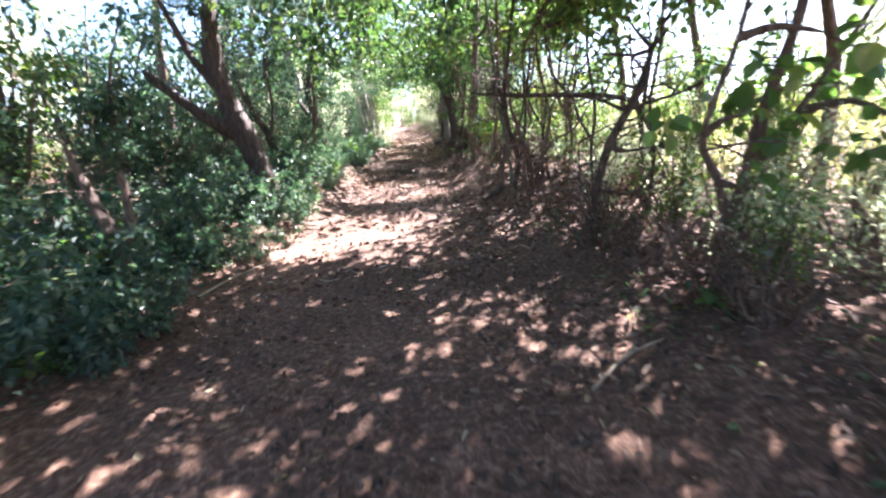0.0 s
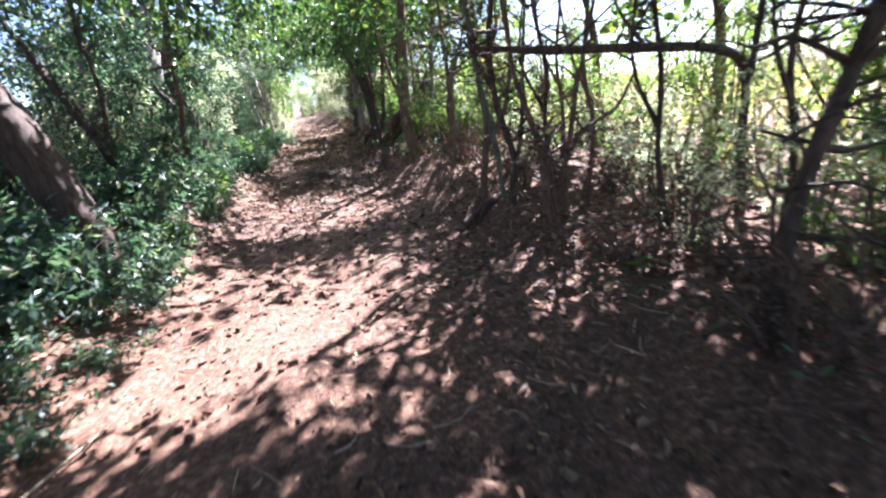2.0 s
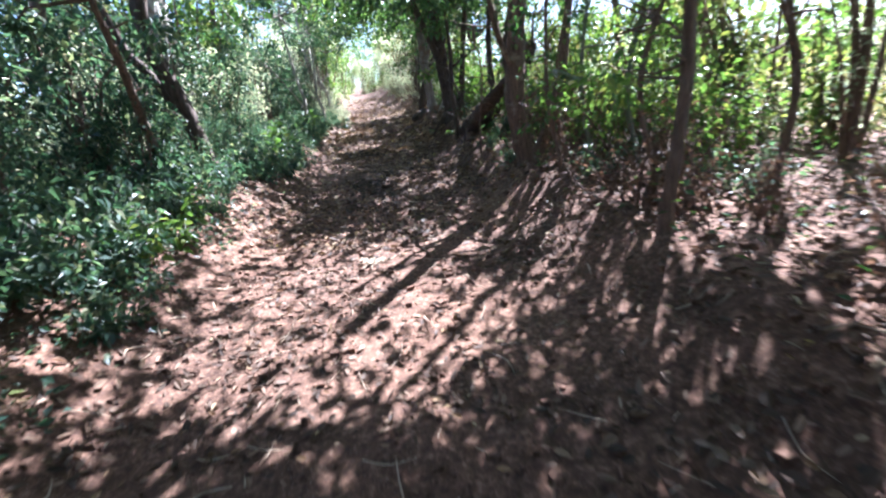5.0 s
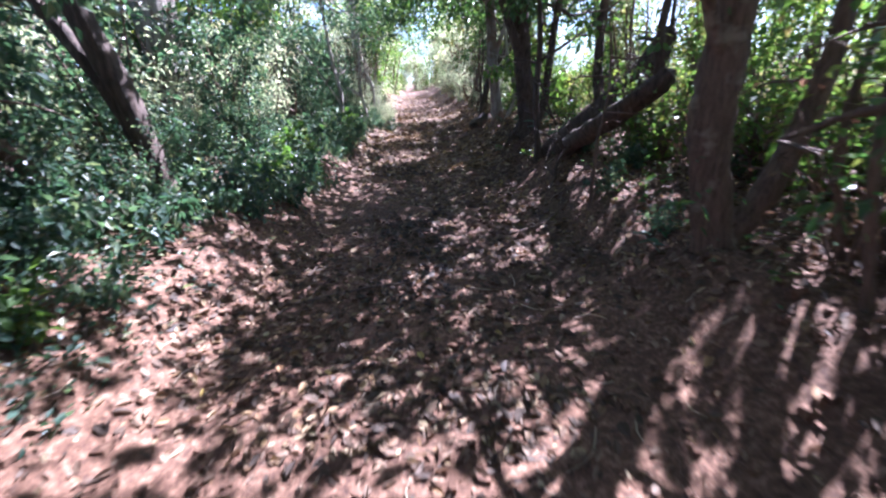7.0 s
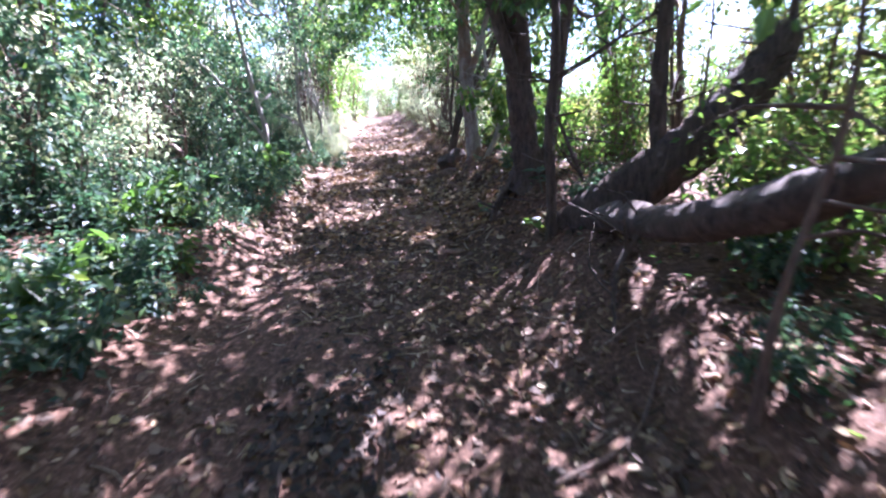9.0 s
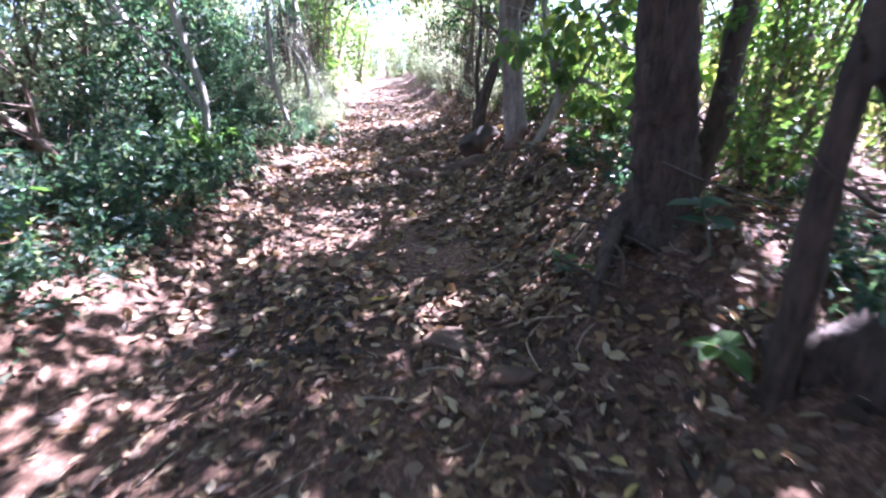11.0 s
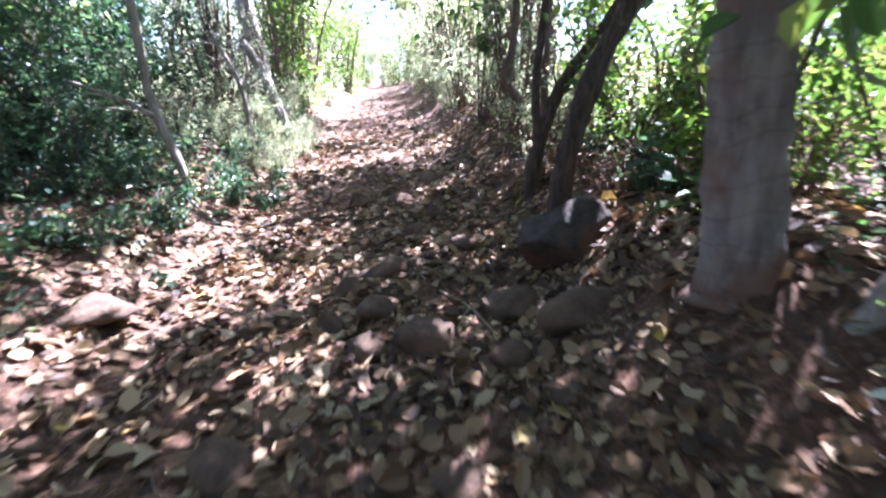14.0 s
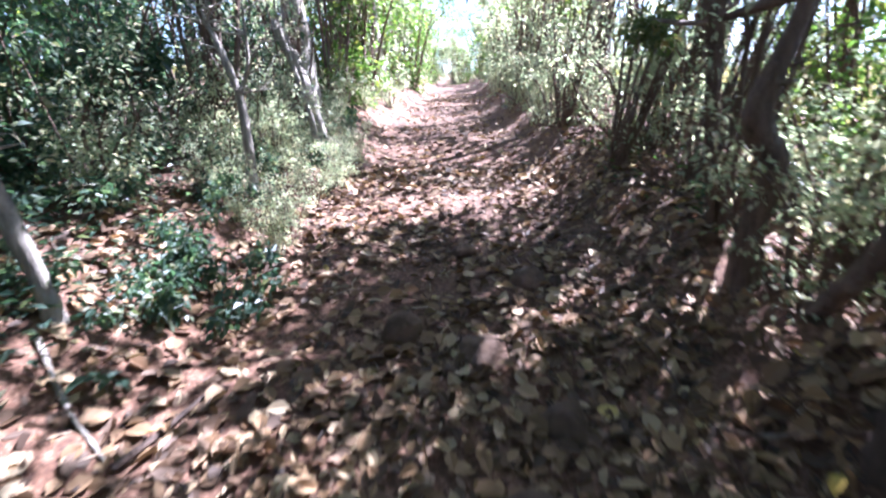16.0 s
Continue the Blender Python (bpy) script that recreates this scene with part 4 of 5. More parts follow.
side = [shrub(("tall fresh-green bush filling the edge of the wood", "tall broad-leaved green bush filling the edge of the wood", "tall olive bush filling the edge of the wood")[k], (LEAF_LIGHT, LEAF_LIGHT, LEAF_DULL)[k], 3.9, 1.25, 8, 1500, 0.125, 0.6, 90 + k, name="tall_shrub", category="tall shrub", low=0.12, simple=True) for k in range(3)]
planted(side, strip(3.4, 4.8, 11.0, 19.5, 6, 91), "tall bushes along the east side", 91, 0.4, 0.75)
planted(side, [(3.1, 12.2), (3.1, 13.4), (3.4, 14.6), (2.9, 15.6), (3.3, 16.5), (2.3, 18.2), (2.7, 17.2), (2.8, 19.4)], "tall bushes along the east side", 95, 0.45, 0.65)
planted(side, [(2.5, 13.9), (2.45, 15.1), (2.3, 12.8)], "tall bushes along the east side", 97, 0.55, 0.65)
planted(side, strip(3.4, 4.8, 23.5, 28, 4, 94), "tall bushes along the east side", 94, 0.4, 0.7)
planted(side, strip(4.2, 6.0, -1.0, 9, 9, 92), "tall bushes along the east side", 92, 0.4, 0.7)
planted(side[:2], strip(-5.6, -4.4, -1, 5, 4, 96), "tall bushes behind the west bank", 96, 0.7, 1.0)
planted(side[:2], strip(-5.8, -4.6, 15, 27, 9, 93), "tall bushes behind the west bank", 93, 0.9, 1.3)
planted(bright, [(1.35, 21.5), (1.55, 20.1), (1.05, 22.7), (1.3, 23.6)], "broad-leaved bushes by the boulder", 46, 0.5, 0.8)
planted(bright, strip(2.3, 2.9, 10.4, 14.4, 3, 47), "bright bushes on the east side", 47, 0.4, 0.6)
planted(bright, strip(2.3, 3.4, 10, 24, 12, 42), "bright bushes on the east side", 42, 0.45, 0.75)
planted(bright, strip(2.4, 3.6, 2.5, 9.5, 7, 43), "bright bushes on the east side", 43, 0.35, 0.6)
planted(bright, strip(2.4, 3.0, 19.3, 23.5, 4, 45), "bright bushes on the east side", 45, 0.35, 0.55)
planted(bright, strip(2.0, 2.9, 11.0, 14.2, 4, 48), "bright bushes on the east side", 48, 0.55, 0.85)
planted(bright, [(0.95, 20.8), (1.05, 21.8)], "broad-leaved bushes by the boulder", 50, 0.8, 1.0)
planted(reed, [(0.15, 23.6), (0.35, 24.5), (-0.1, 25.2)], "sapling thickets on the east side", 34, 0.6, 0.75)
planted(bright, strip(3.8, 6.0, 11, 22, 6, 44), "bright bushes beyond the ledge", 44, 0.8, 1.1)
# the second kind carries the far path's washed-out brightness in its leaf colour
tall = [shrub("tall pale leafy bush overhanging the path", LEAF_GLARE if k else LEAF_LIGHT, 4.2, 1.5, 6, 1700, 0.13, 0.52, 60 + k, name="tall_shrub", category="tall shrub", low=0.05, simple=True) for k in range(2)]
bramble = [shrub("brown withered bramble heap at the foot of the stems", LEAF_BROWN, 0.75, 0.6, 9, 420, 0.06, 0.45, 80 + k, name="bramble", category="bramble", bark=BARK_BROWN, low=0.05, simple=True) for k in range(2)]
planted(bramble, strip(1.9, 3.0, 0.8, 13, 30, 81), "withered brambles on the east side", 81, 0.6, 1.1)
planted(bramble, strip(1.7, 2.4, 20, 29, 12, 82), "withered brambles on the east side", 82, 0.4, 0.8)
planted(tall, strip(-3.6, -2.4, 30, 62, 20, 61), "tall bushes lining the far path", 61, 0.8, 1.3)
planted(tall, strip(2.2, 3.6, 33, 62, 18, 62), "tall bushes lining the far path", 62, 0.8, 1.3)
planted(tall, strip(-2.7, -2.0, 33, 58, 9, 65), "tall bushes lining the far path", 65, 1.1, 1.6)
planted(tall, strip(2.0, 2.7, 33, 58, 9, 66), "tall bushes lining the far path", 66, 1.1, 1.6)
planted(tall, strip(-1.9, 1.9, 54, 64, 9, 64), "tall bushes closing the end of the path", 64, 0.7, 1.1)
planted(tall, [(float(middle(66)) + k * 1.6, 66.0 + 0.7 * (k % 2)) for k in range(-3, 4)], "tall bushes lining the far path", 63, 0.9, 1.3)
# the second kind is coloured near white to paint the overexposed distance
far = [shrub("tall leafy tree mass in the distance", LEAF_GLARE if k else LEAF_DULL, 6.5, 3.2, 8, 1500, 0.26, 0.55, 50 + k, name="tree", category="tree", simple=True, split=False) for k in range(2)]
r0 = np.random.default_rng(77)
planted(far, [(float(middle(y)) + s * r0.uniform(5, 10), float(y)) for y in range(42, 80, 4) for s in (-1, 1)], "far trees round the path", 51, 0.8, 1.3)
planted(far, [(-r0.uniform(9, 16), float(y)) for y in range(-4, 42, 4)], "far trees to the west", 52, 0.7, 1.0)
planted(far, [(r0.uniform(18, 30), float(y)) for y in range(-8, 42, 6)], "far trees to the east", 53, 0.7, 1.1)
planted(far, [(float(x), -12.0 + r0.uniform(-2, 2)) for x in range(-9, 12, 4)], "trees behind the start of the path", 54, 0.8, 1.1)
planted(far, [(-6.5 + k * 5, 84.0) for k in range(-3, 4)], "far trees round the path", 55, 0.9, 1.4)
discard(broad + side + bramble + herb + west + pale + reed + bright + tall + far)


def cover(name, label, n, y0, y1, d0, d1, tall_to, size, ratio, mat, seed, upright=0.4):
    """A mat of small low leaves over the ground."""
    r = np.random.default_rng(seed)
    y = r.uniform(y0, y1, n)
    x = middle(y) + r.uniform(d0, d1, n)
    keep = field(x, y, 1.1, 2) + r.uniform(-0.3, 0.3, n) > 0.36
    x, y = x[keep], y[keep]
    n = len(x)
    a = r.uniform(0, 2 * math.pi, n)
    along = np.stack([np.cos(a), np.sin(a), r.normal(upright, 0.4, n)], -1)
    L = size * r.uniform(0.5, 1.3, n)
    at = np.stack([x, y, ground_z(x, y) + tall_to * r.random(n) ** 1.6 * (0.3 + field(x, y, 0.8, 3))], -1)
    v, f = leaf_arrays(at, along, unit(np.array([0, 0, 1.0]) + r.normal(0, 0.4, (n, 3))), L, L * ratio, simple=True)
    return tagged(new(name, quads(name, v, f, mat)), label, "ground cover", kind="stuff")


cover("ground_cover", "mat of small cool-green herb leaves on the bank", 46000, -1, 28, -4.8, -1.6, 0.4, 0.06, 0.55, LEAF_BLUE, 1)
cover("ground_cover", "sparse green seedlings on the ledge", 7000, 0, 28, 1.6, 4.2, 0.3, 0.06, 0.5, LEAF_DEEP, 2)
cover("meadow_grass", "sunlit dry grass beyond the ledge", 80000, -6, 50, 3.6, 26, 0.5, 0.42, 0.11, GRASS_DRY, 3, 1.6)
cover("meadow_grass", "dry grass beyond the west bank", 45000, -6, 50, -22, -6.5, 0.5, 0.4, 0.09, GRASS_DRY, 4, 1.6)



# ---------------- leaf litter, twigs, stones ----------------
def on_ground(x, y, lift=0.0):
    return np.stack([x, y, ground_z(x, y) + lift], -1)


def litter(name, label, n, y0, y1, d0, d1, size, ratio, mat, seed, lift=0.012, bare=0.33):
    r = np.random.default_rng(seed)
    y = r.uniform(y0, y1, n)
    x = middle(y) + r.uniform(d0, d1, n)
    keep = field(x, y, 1.3, 5) + r.uniform(-0.35, 0.35, n) > bare
    x, y = x[keep], y[keep]
    n = len(x)
    a = r.uniform(0, 2 * math.pi, n)
    slope = np.stack([(ground_z(x - 0.04, y) - ground_z(x + 0.04, y)) / 0.08, (ground_z(x, y - 0.04) - ground_z(x, y + 0.04)) / 0.08, np.ones(n)], -1)
    flat = unit(slope)
    along = np.stack([np.cos(a), np.sin(a), np.zeros(n)], -1)
    along = along - flat * (along * flat).sum(-1, keepdims=True) + flat * r.normal(0, 0.18, (n, 1))
    up = unit(flat + r.normal(0, 0.3, (n, 3)))
    L = size * r.uniform(0.5, 1.35, n)
    v, f = leaf_arrays(on_ground(x, y, lift + 0.012 * r.random(n)), along, up, L, L * ratio * r.uniform(0.6, 1.3, n), r.normal(0.12, 0.16, (n, 1)), r.normal(0.1, 0.16, (n, 1)))
    return tagged(new(name, quads(name, v, f, mat)), label, "leaf litter", kind="stuff")


litter("leaf_litter", "small dry brown leaves scattered over the bare earth", 2800, -1, 8, -2.2, 3.2, 0.048, 0.42, LEAF_BROWN, 1)
litter("leaf_litter", "small dry brown leaves along the shaded edge of the path", 3500, -1, 8, 0.6, 3.2, 0.07, 0.5, LEAF_BROWN, 11)
litter("leaf_litter", "small dry brown leaves scattered over the bare earth", 7500, 8, 13, -2.2, 3.2, 0.06, 0.42, LEAF_BROWN, 12)
litter("leaf_litter", "pale curled leaf scraps on the bare earth", 3000, -1, 13, -2.0, 3.0, 0.05, 0.4, LEAF_DRY, 4)
litter("leaf_litter", "brown crumbling leaves under the top layer", 17000, 10.5, 27, -2.3, 2.8, 0.07, 0.55, LEAF_BROWN, 6, 0.006)
litter("leaf_litter", "scattered dry leaves where the litter begins", 5000, 10.5, 16.5, -2.2, 2.6, 0.062, 0.5, LEAF_DRY, 7)
litter("leaf_litter", "thick layer of large dry tan leaves on the path", 14000, 16.5, 27, -2.3, 2.6, 0.095, 0.7, LEAF_DRY, 2, 0.016)
litter("leaf_litter", "dry leaves heaped round the tree roots", 2600, 16.6, 22.5, 0.7, 2.6, 0.08, 0.6, LEAF_DRY, 13, 0.012, -1.0)
litter("leaf_litter", "brown leaves heaped round the tree roots", 2600, 15.4, 22.5, 0.7, 2.6, 0.075, 0.55, LEAF_BROWN, 14, 0.008, -1.0)
litter("leaf_litter", "narrow curled dry leaves on the path", 9000, 14, 27, -2.3, 2.6, 0.075, 0.4, LEAF_DRY, 8, 0.014)
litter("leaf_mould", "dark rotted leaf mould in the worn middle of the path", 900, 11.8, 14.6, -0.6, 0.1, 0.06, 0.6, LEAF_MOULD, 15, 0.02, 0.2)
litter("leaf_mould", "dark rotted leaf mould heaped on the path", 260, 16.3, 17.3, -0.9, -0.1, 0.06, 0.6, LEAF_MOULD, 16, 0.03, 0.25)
litter("leaf_mould", "small dark leaf scraps strewn at the start of the path", 1500, 0.8, 4.2, -1.5, 1.8, 0.045, 0.5, LEAF_MOULD, 17, 0.014, 0.45)
litter("leaf_litter", "dry tan leaves farther up the path", 5500, 26, 44, -2.2, 2.4, 0.11, 0.6, LEAF_DRY, 3)


def twig_litter(n, y0, y1, seed):
    r = np.random.default_rng(seed)
    pieces = []
    for _ in range(n):
        y = r.uniform(y0, y1)
        x = float(middle(y)) + r.uniform(-1.9, 2.2)
        a, L = r.uniform(0, 2 * math.pi), 0.05 + 0.25 * r.random() ** 2
        d = np.array([math.cos(a), math.sin(a)])
        e = d[::-1] * [1, -1] * r.normal(0, 0.12) * L
        pts = [(x, y), (x + d[0] * L / 2 + e[0], y + d[1] * L / 2 + e[1]), (x + d[0] * L, y + d[1] * L)]
        w = r.uniform(0.002, 0.006)
        pieces.append(tube_arrays([(px, py, float(ground_z(px, py)) + 0.012 + 0.012 * r.random()) for px, py in pts], [w, w, w * 0.5], 4, 2, 0.1, r))
    return quads("twig_litter", *joined(pieces), STRAW)


def crumbs(n, y0, y1, seed):
    """Small clods and grit on the bare earth."""
    r = np.random.default_rng(seed)
    y = r.uniform(y0, y1, n)
    x = middle(y) + r.uniform(-1.8, 2.4, n)
    s = 0.006 + 0.02 * r.random(n) ** 3
    box = np.array([(i, j, k) for i in (-1, 1) for j in (-1, 1) for k in (-1, 1)], float)
    v = on_ground(x, y, s * 0.3)[:, None] + (box[None] + r.uniform(-0.45, 0.45, (n, 8, 3))) * s[:, None, None] * r.uniform(0.6, 1.2, (n, 1, 3))
    f = np.array([(0, 1, 3, 2), (4, 6, 7, 5), (0, 4, 5, 1), (2, 3, 7, 6), (0, 2, 6, 4), (1, 5, 7, 3)])
    return quads("earth_crumbs", v.reshape(-1, 3), (np.arange(n)[:, None, None] * 8 + f[None]).reshape(-1, 4), SOIL)


tagged(new("earth_crumbs", crumbs(4200, 0.3, 14, 8)), "crumbled red-brown clods and grit on the path", "clods", kind="stuff")
tagged(new("twig_litter", twig_litter(700, 4.0, 26, 5)), "pale dry twigs and husk strips strewn over the path", "twigs", kind="stuff")


def stone(x, y, w, d, h, mat, seed, label, sunk=0.42, name="stone", turn=0.0):
    """A worn, faceted stone half sunk in the earth."""
    r = np.random.default_rng(3000 + seed)
    bm = bmesh.new()
    bmesh.ops.create_icosphere(bm, subdivisions=4 if name == "boulder" else 3, radius=0.5)
    cuts = [(unit(r.normal(0, 1, 3)), r.uniform(0.29, 0.43)) for _ in range(12)]
    for v in bm.verts:
        p = np.array(v.co)
        for n, c in cuts:
            over_by = float(p @ n) - c
            if over_by > 0:
                p = p - n * over_by * 0.94
        p = p * (1.12 + 0.1 * noise.noise(Vector(p) * 3.1 + Vector((seed, 0, 0))) + 0.07 * noise.noise(Vector(p) * 8 + Vector((0, seed, 0))) + 0.035 * noise.noise(Vector(p) * 19 + Vector((0, 0, seed))))
        v.co = (p[0] * w, p[1] * d, p[2] * h)
    me = bpy.data.meshes.new(name)
    bm.to_mesh(me)
    bm.free()
    me.polygons.foreach_set("use_smooth", np.ones(len(me.polygons), dtype=bool))
    me.materials.append(mat)
    ob = new(name, me)
    ob.matrix_world = pose(x, y, float(ground_z(x, y)) + h * (0.5 - sunk), r.uniform(-8, 8), r.uniform(-8, 8), turn)
    return tagged(ob, label, "stone")


BROWN_STONE = "rounded brown stone half buried in leaf litter"
for k, (x, y, w, d, h) in enumerate([(-1.26, 21.05, 0.3, 0.26, 0.24), (-1.5, 20.75, 0.26, 0.22, 0.2), (-1.27, 20.5, 0.25, 0.32, 0.24), (-1.3, 20.1, 0.26, 0.26, 0.24), (-1.55, 20.35, 0.18, 0.24, 0.2), (-0.95, 20.15, 0.42, 0.34, 0.26),
                                     (-0.45, 20.45, 0.46, 0.4, 0.24), (-0.16, 20.08, 0.36, 0.52, 0.24), (-2.95, 20.4, 0.55, 0.4, 0.22), (-0.58, 19.9, 0.26, 0.24, 0.2), (-1.08, 21.15, 0.16, 0.16, 0.14), (-1.78, 22.98, 0.26, 0.22, 0.26),
                                     (-1.3, 22.75, 0.36, 0.28, 0.22), (-0.92, 22.35, 0.3, 0.26, 0.2), (-0.65, 16.4, 0.32, 0.36, 0.12), (-0.35, 16.12, 0.2, 0.36, 0.12), (-1.1, 21.9, 0.3, 0.26, 0.18), (-0.7, 21.5, 0.32, 0.3, 0.16), (-1.75, 19.4, 0.28, 0.24, 0.16),
                                     (-0.85, 19.3, 0.24, 0.22, 0.16), (-1.55, 18.7, 0.2, 0.2, 0.14), (-1.0, 23.6, 0.3, 0.28, 0.2), (-1.5, 24.2, 0.24, 0.24, 0.16)]):
    tagged(stone(x, y, w * 0.9, d * 0.9, h * 0.9, STONE, k, BROWN_STONE, turn=k * 67.0), group="stones in the path")
stone(-0.05, 20.74, 0.6, 0.46, 0.52, DARK_STONE, 91, "big dark boulder beside the path", sunk=0.25, name="boulder", turn=12)


# ---------------- small things on the ground ----------------
def fallen_stick(pts, radius, bark, label, seed, fork=None):
    """A dry stick lying on the ground, with a side twig where it forks."""
    r = np.random.default_rng(4000 + seed)
    x0, y0 = pts[0]
    z0 = float(ground_z(x0, y0))
    root = holder("fallen_stick", (x0, y0, z0), label, "stick")
    lay = lambda p: np.array([p[0] - x0, p[1] - y0, float(ground_z(*p)) - z0 + radius + 0.01])
    line = [lay(p) for p in pts]
    part("shaft", quads("shaft", *tube_arrays(line, np.linspace(radius, radius * 0.6, len(line)), 6, 5, 0.15, r), bark, True), root)
    if fork:
        part("side_twig", quads("side_twig", *tube_arrays([line[1], lay(fork)], [radius * 0.7, radius * 0.3], 5, 3, 0.1, r), bark, True), root)


fallen_stick([(0.66, 1.9), (0.91, 2.1), (1.12, 2.13)], 0.009, STRAW, "pale forked dry twig on the bare earth", 1, (1.02, 2.22))
fallen_stick([(-2.2, 3.5), (-2.16, 4.0), (-2.05, 4.45), (-1.95, 4.9)], 0.011, STRAW, "long pale dry stalk along the herb edge", 2)
fallen_stick([(-2.67, 21.9), (-2.62, 22.1), (-2.57, 22.35)], 0.016, BARK_DARK, "short dark stick on the leaf litter", 3)
# the pale stick below imitates a sunlit strip on the ground
fallen_stick([(-3.3, 22.25), (-3.02, 22.07), (-2.72, 21.92)], 0.014, BARK_PALE, "pale stick standing in for a strip of sunlight at the bank's foot", 4)
fallen_stick([(0.6, 6.96), (0.88, 7.0), (1.2, 7.1)], 0.05, BARK_DARK, "dark rotting log beside the slim trees", 5, (0.74, 6.84))
fallen_stick([(-1.9, 11.9), (-1.5, 12.1), (-1.1, 12.2)], 0.012, BARK_BROWN, "crooked brown stick across the path", 6)
fallen_stick([(-0.2, 13.2), (0.2, 13.35), (0.5, 13.7)], 0.012, BARK_BROWN, "thin brown stick on the path", 7)
fallen_stick([(-0.9, 20.75), (-0.72, 20.5), (-0.6, 20.15)], 0.009, STRAW, "pale forked twig between the stones", 8, (-0.8, 20.25))
fallen_stick([(0.0, 22.1), (-0.35, 22.3), (-0.45, 22.8)], 0.01, BARK_BROWN, "thin brown stick on the leaf litter", 9)
fallen_stick([(-0.5, 6.6), (-0.2, 6.75), (0.25, 6.7)], 0.008, STRAW, "thin pale stalk on the bare earth", 10)


def fence_wire(pts, seed):
    """A sagging strand tied from stem to stem."""
    r = np.random.default_rng(7000 + seed)
    tagged(new("fence_wire", quads("fence_wire", *tube_arrays(pts, [0.004] * len(pts), 5, 6, 0.05, r), WIRE, True)), "thin rusty fence wire tied from stem to stem", "wire", "strands of the old fence")


fence_wire([(0.42, 16.46, 2.08), (0.45, 16.0, 2.03), (0.48, 15.63, 2.02)], 1)
fence_wire([(0.5, 15.57, 2.04), (0.95, 15.45, 1.99), (1.12, 15.28, 1.98)], 2)
fence_wire([(0.49, 15.56, 2.36), (0.85, 15.5, 2.3), (1.22, 15.2, 2.34)], 3)


def husk_tuft(x, y, size, count, seed, label):
    """Splayed dry straps from one root, every strap a part."""
    r = np.random.default_rng(5000 + seed)
    root = holder("dry_tuft", (x, y, float(ground_z(x, y)) + 0.01), label, "dry tuft", "dry tufts on the path")
    for _ in range(count):
        a, lift = r.uniform(0, 2 * math.pi), r.uniform(0.05, 0.9)
        d = np.array([math.cos(a), math.sin(a), 0])
        L = size * r.uniform(0.5, 1.15)
        side = np.array([-d[1], d[0], 0]) * 0.006 * r.uniform(0.7, 1.5)
        mid, tip = d * L * 0.5 + [0, 0, L * lift * 0.6], d * L + [0, 0, max(0.01, L * lift * 0.45)]
        v = np.array([-side, side, mid + side * 1.3 + [0, 0, 0.004], mid - side * 1.3, tip + side * 0.3, tip - side * 0.3])
        part("strap", quads("strap", v, np.array([[0, 1, 2, 3], [3, 2, 4, 5]]), STRAW), root)


husk_tuft(-1.3, 21.83, 0.16, 26, 1, "bleached splayed husk tuft on the leaf litter")
husk_tuft(-1.41, 18.46, 0.15, 22, 2, "flattened pale straw tuft on the leaf litter")
husk_tuft(-0.98, 10.11, 0.17, 26, 3, "dry upright grass tuft in the sunny path")
husk_tuft(-1.7, 16.3, 0.1, 8, 4, "pale curled husk strips on the leaf litter")
husk_tuft(-1.05, 20.95, 0.13, 14, 5, "small bleached husk tuft between the stones")


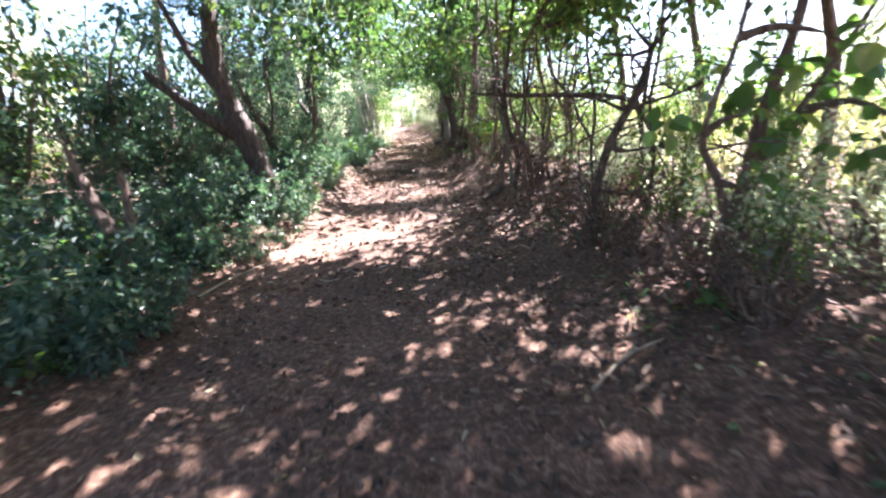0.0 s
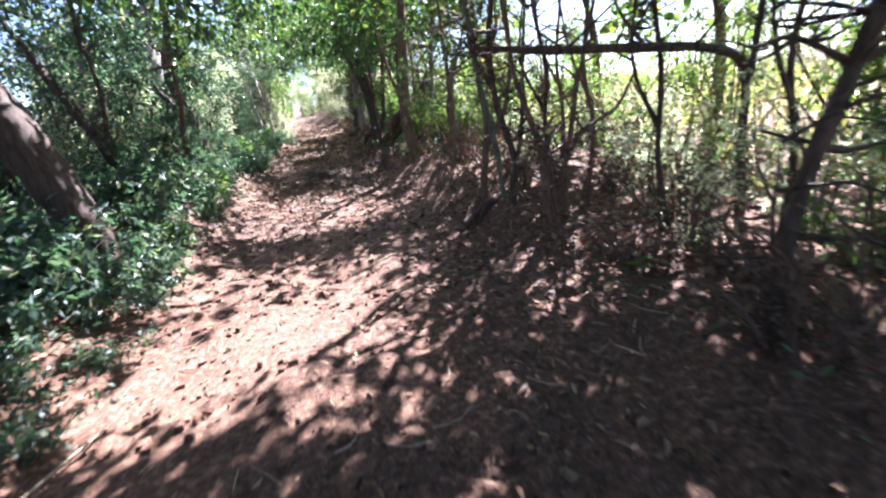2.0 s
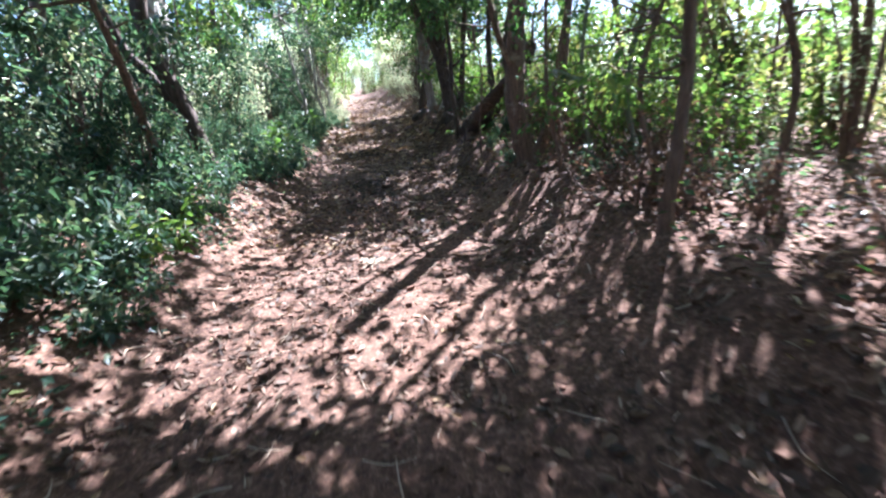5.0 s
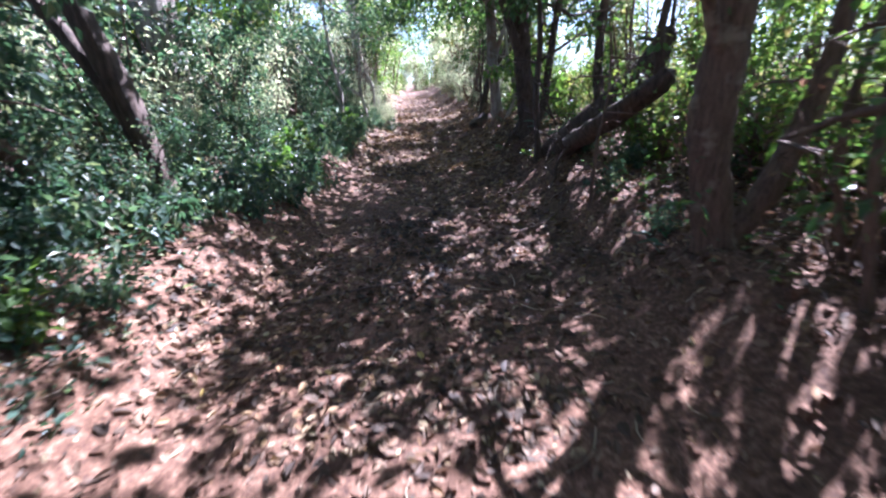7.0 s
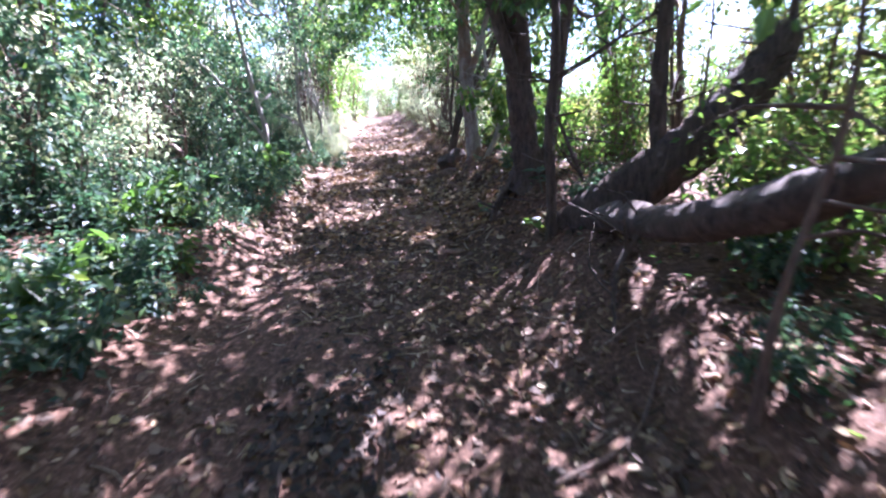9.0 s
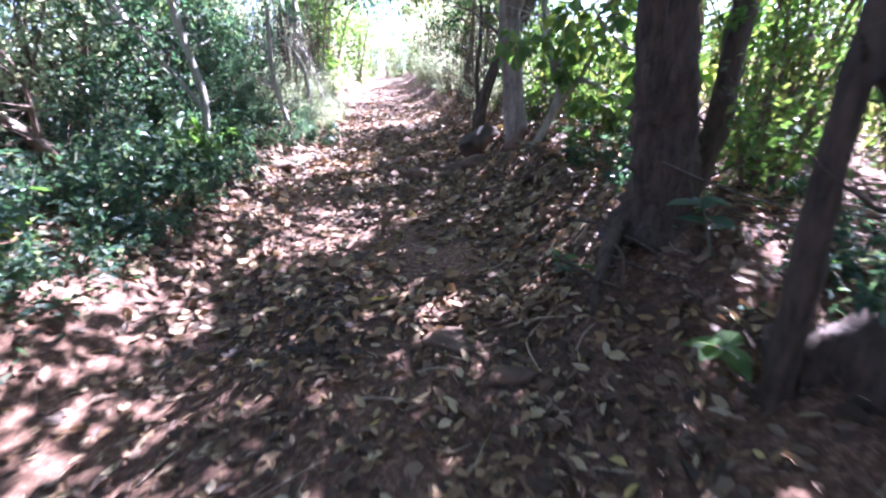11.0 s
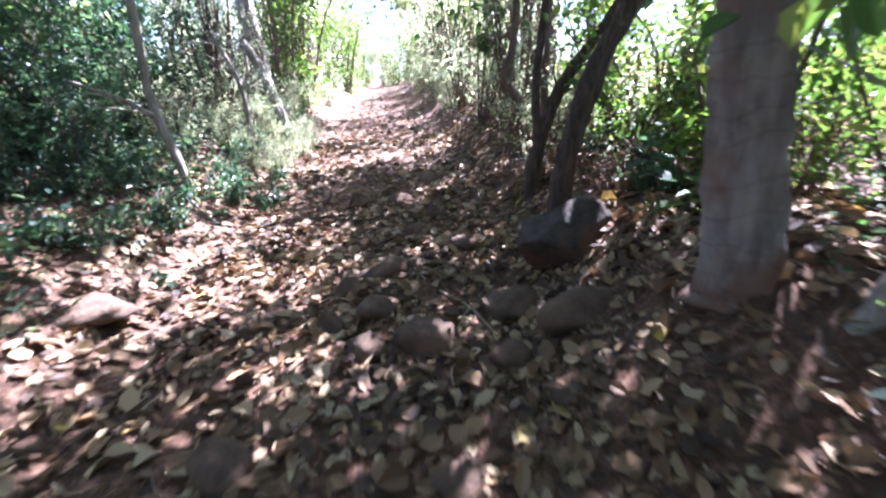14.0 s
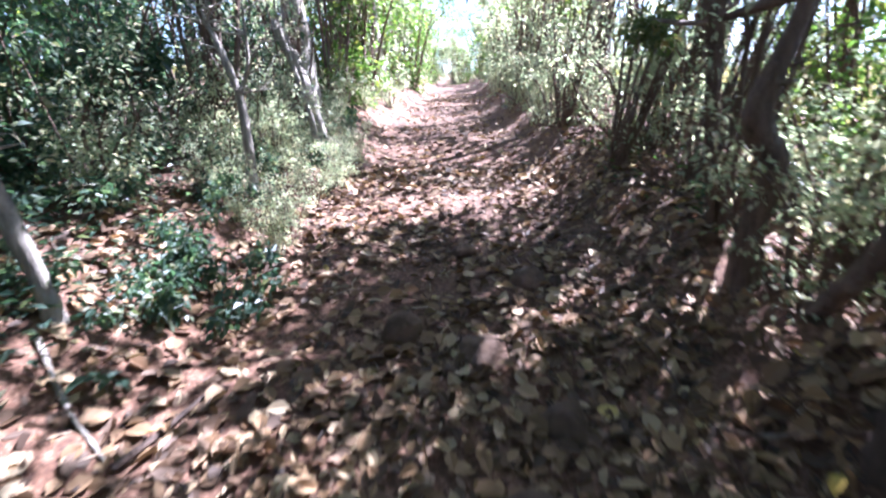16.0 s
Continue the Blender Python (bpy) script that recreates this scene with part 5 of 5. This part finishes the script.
def seedling(x, y, height, leaves, size, mat, seed, label):
    """A broad-leaved young plant."""
    r = np.random.default_rng(6000 + seed)
    root = holder("seedling", (x, y, float(ground_z(x, y))), label, "seedling", "young plants at the path's edge")
    lean = r.normal(0, 0.06, 2)
    part("stem", quads("stem", *tube_arrays([(0, 0, -0.03), (lean[0], lean[1], height * 0.5), (lean[0] * 2, lean[1] * 2, height)], [0.006, 0.005, 0.003], 5, 3, 0.1, r), BARK_GREEN, True), root)
    for k in range(leaves):
        a, t = k * 2.4 + r.uniform(-0.3, 0.3), 0.45 + 0.55 * k / max(1, leaves - 1)
        at = np.array([[lean[0] * 2 * t, lean[1] * 2 * t, height * t]])
        L = size * r.uniform(0.75, 1.2)
        v, f = leaf_arrays(at, np.array([[math.cos(a), math.sin(a), r.uniform(-0.2, 0.35)]]), np.array([[0, 0, 1.0]]), np.array([L]), np.array([L * 0.62]), 0.12, 0.2)
        part("leaf", quads("leaf", v, f, mat), root)


for k, (x, y, h, n, s) in enumerate([(0.2, 16.5, 0.1, 9, 0.09), (0.12, 16.62, 0.08, 7, 0.07), (0.58, 16.2, 0.26, 6, 0.16), (0.42, 15.85, 0.14, 7, 0.14), (0.5, 15.7, 0.18, 7, 0.15), (0.72, 11.95, 0.12, 6, 0.1), (1.6, 2.24, 0.12, 9, 0.1), (1.5, 2.4, 0.1, 7, 0.08),
                                     (-3.4, 20.2, 0.5, 9, 0.2), (-3.3, 19.9, 0.35, 7, 0.18), (-2.75, 20.9, 0.12, 7, 0.11), (-2.9, 22.3, 0.14, 8, 0.1), (0.3, 20.2, 0.25, 8, 0.12), (0.45, 20.5, 0.4, 9, 0.14), (0.35, 19.0, 0.2, 8, 0.1), (1.3, 5.0, 0.15, 7, 0.1), (0.5, 20.9, 0.45, 9, 0.14), (-2.4, 17.9, 0.1, 7, 0.08)]):
    seedling(x, y, h, n, s, LEAF_LIGHT if k % 3 == 0 else LEAF_BLUE, k, "young plant with broad fresh green leaves")


# the leaves nearest to the end of the walk, one by one, on the litter
LITTER_TOP = tagged(new("leaf_litter"), "loose top layer of broad dry leaves, some yellow", "leaf litter", kind="stuff")
pick = np.random.default_rng(9)
SHAPES = []
for k in range(7):
    L = 0.095 * pick.uniform(0.75, 1.2)
    v, f = leaf_arrays(np.zeros((1, 3)), np.array([[1.0, 0, 0.05]]), np.array([[0, 0, 1.0]]), np.array([L]), np.array([L * pick.uniform(0.5, 0.75)]), pick.uniform(0.05, 0.28), pick.uniform(-0.05, 0.25))
    SHAPES.append(quads("dry_leaf", v, f, LEAF_DRY))
for k in range(290):
    y = pick.uniform(20.9, 23.4)
    x = float(middle(y)) + pick.uniform(-1.3, 1.5)
    ob = part("dry_leaf", SHAPES[k % 7], LITTER_TOP)
    ob.matrix_basis = pose(x, y, float(ground_z(x, y)) + 0.035, pick.uniform(-18, 18), pick.uniform(-18, 18), pick.uniform(0, 360))
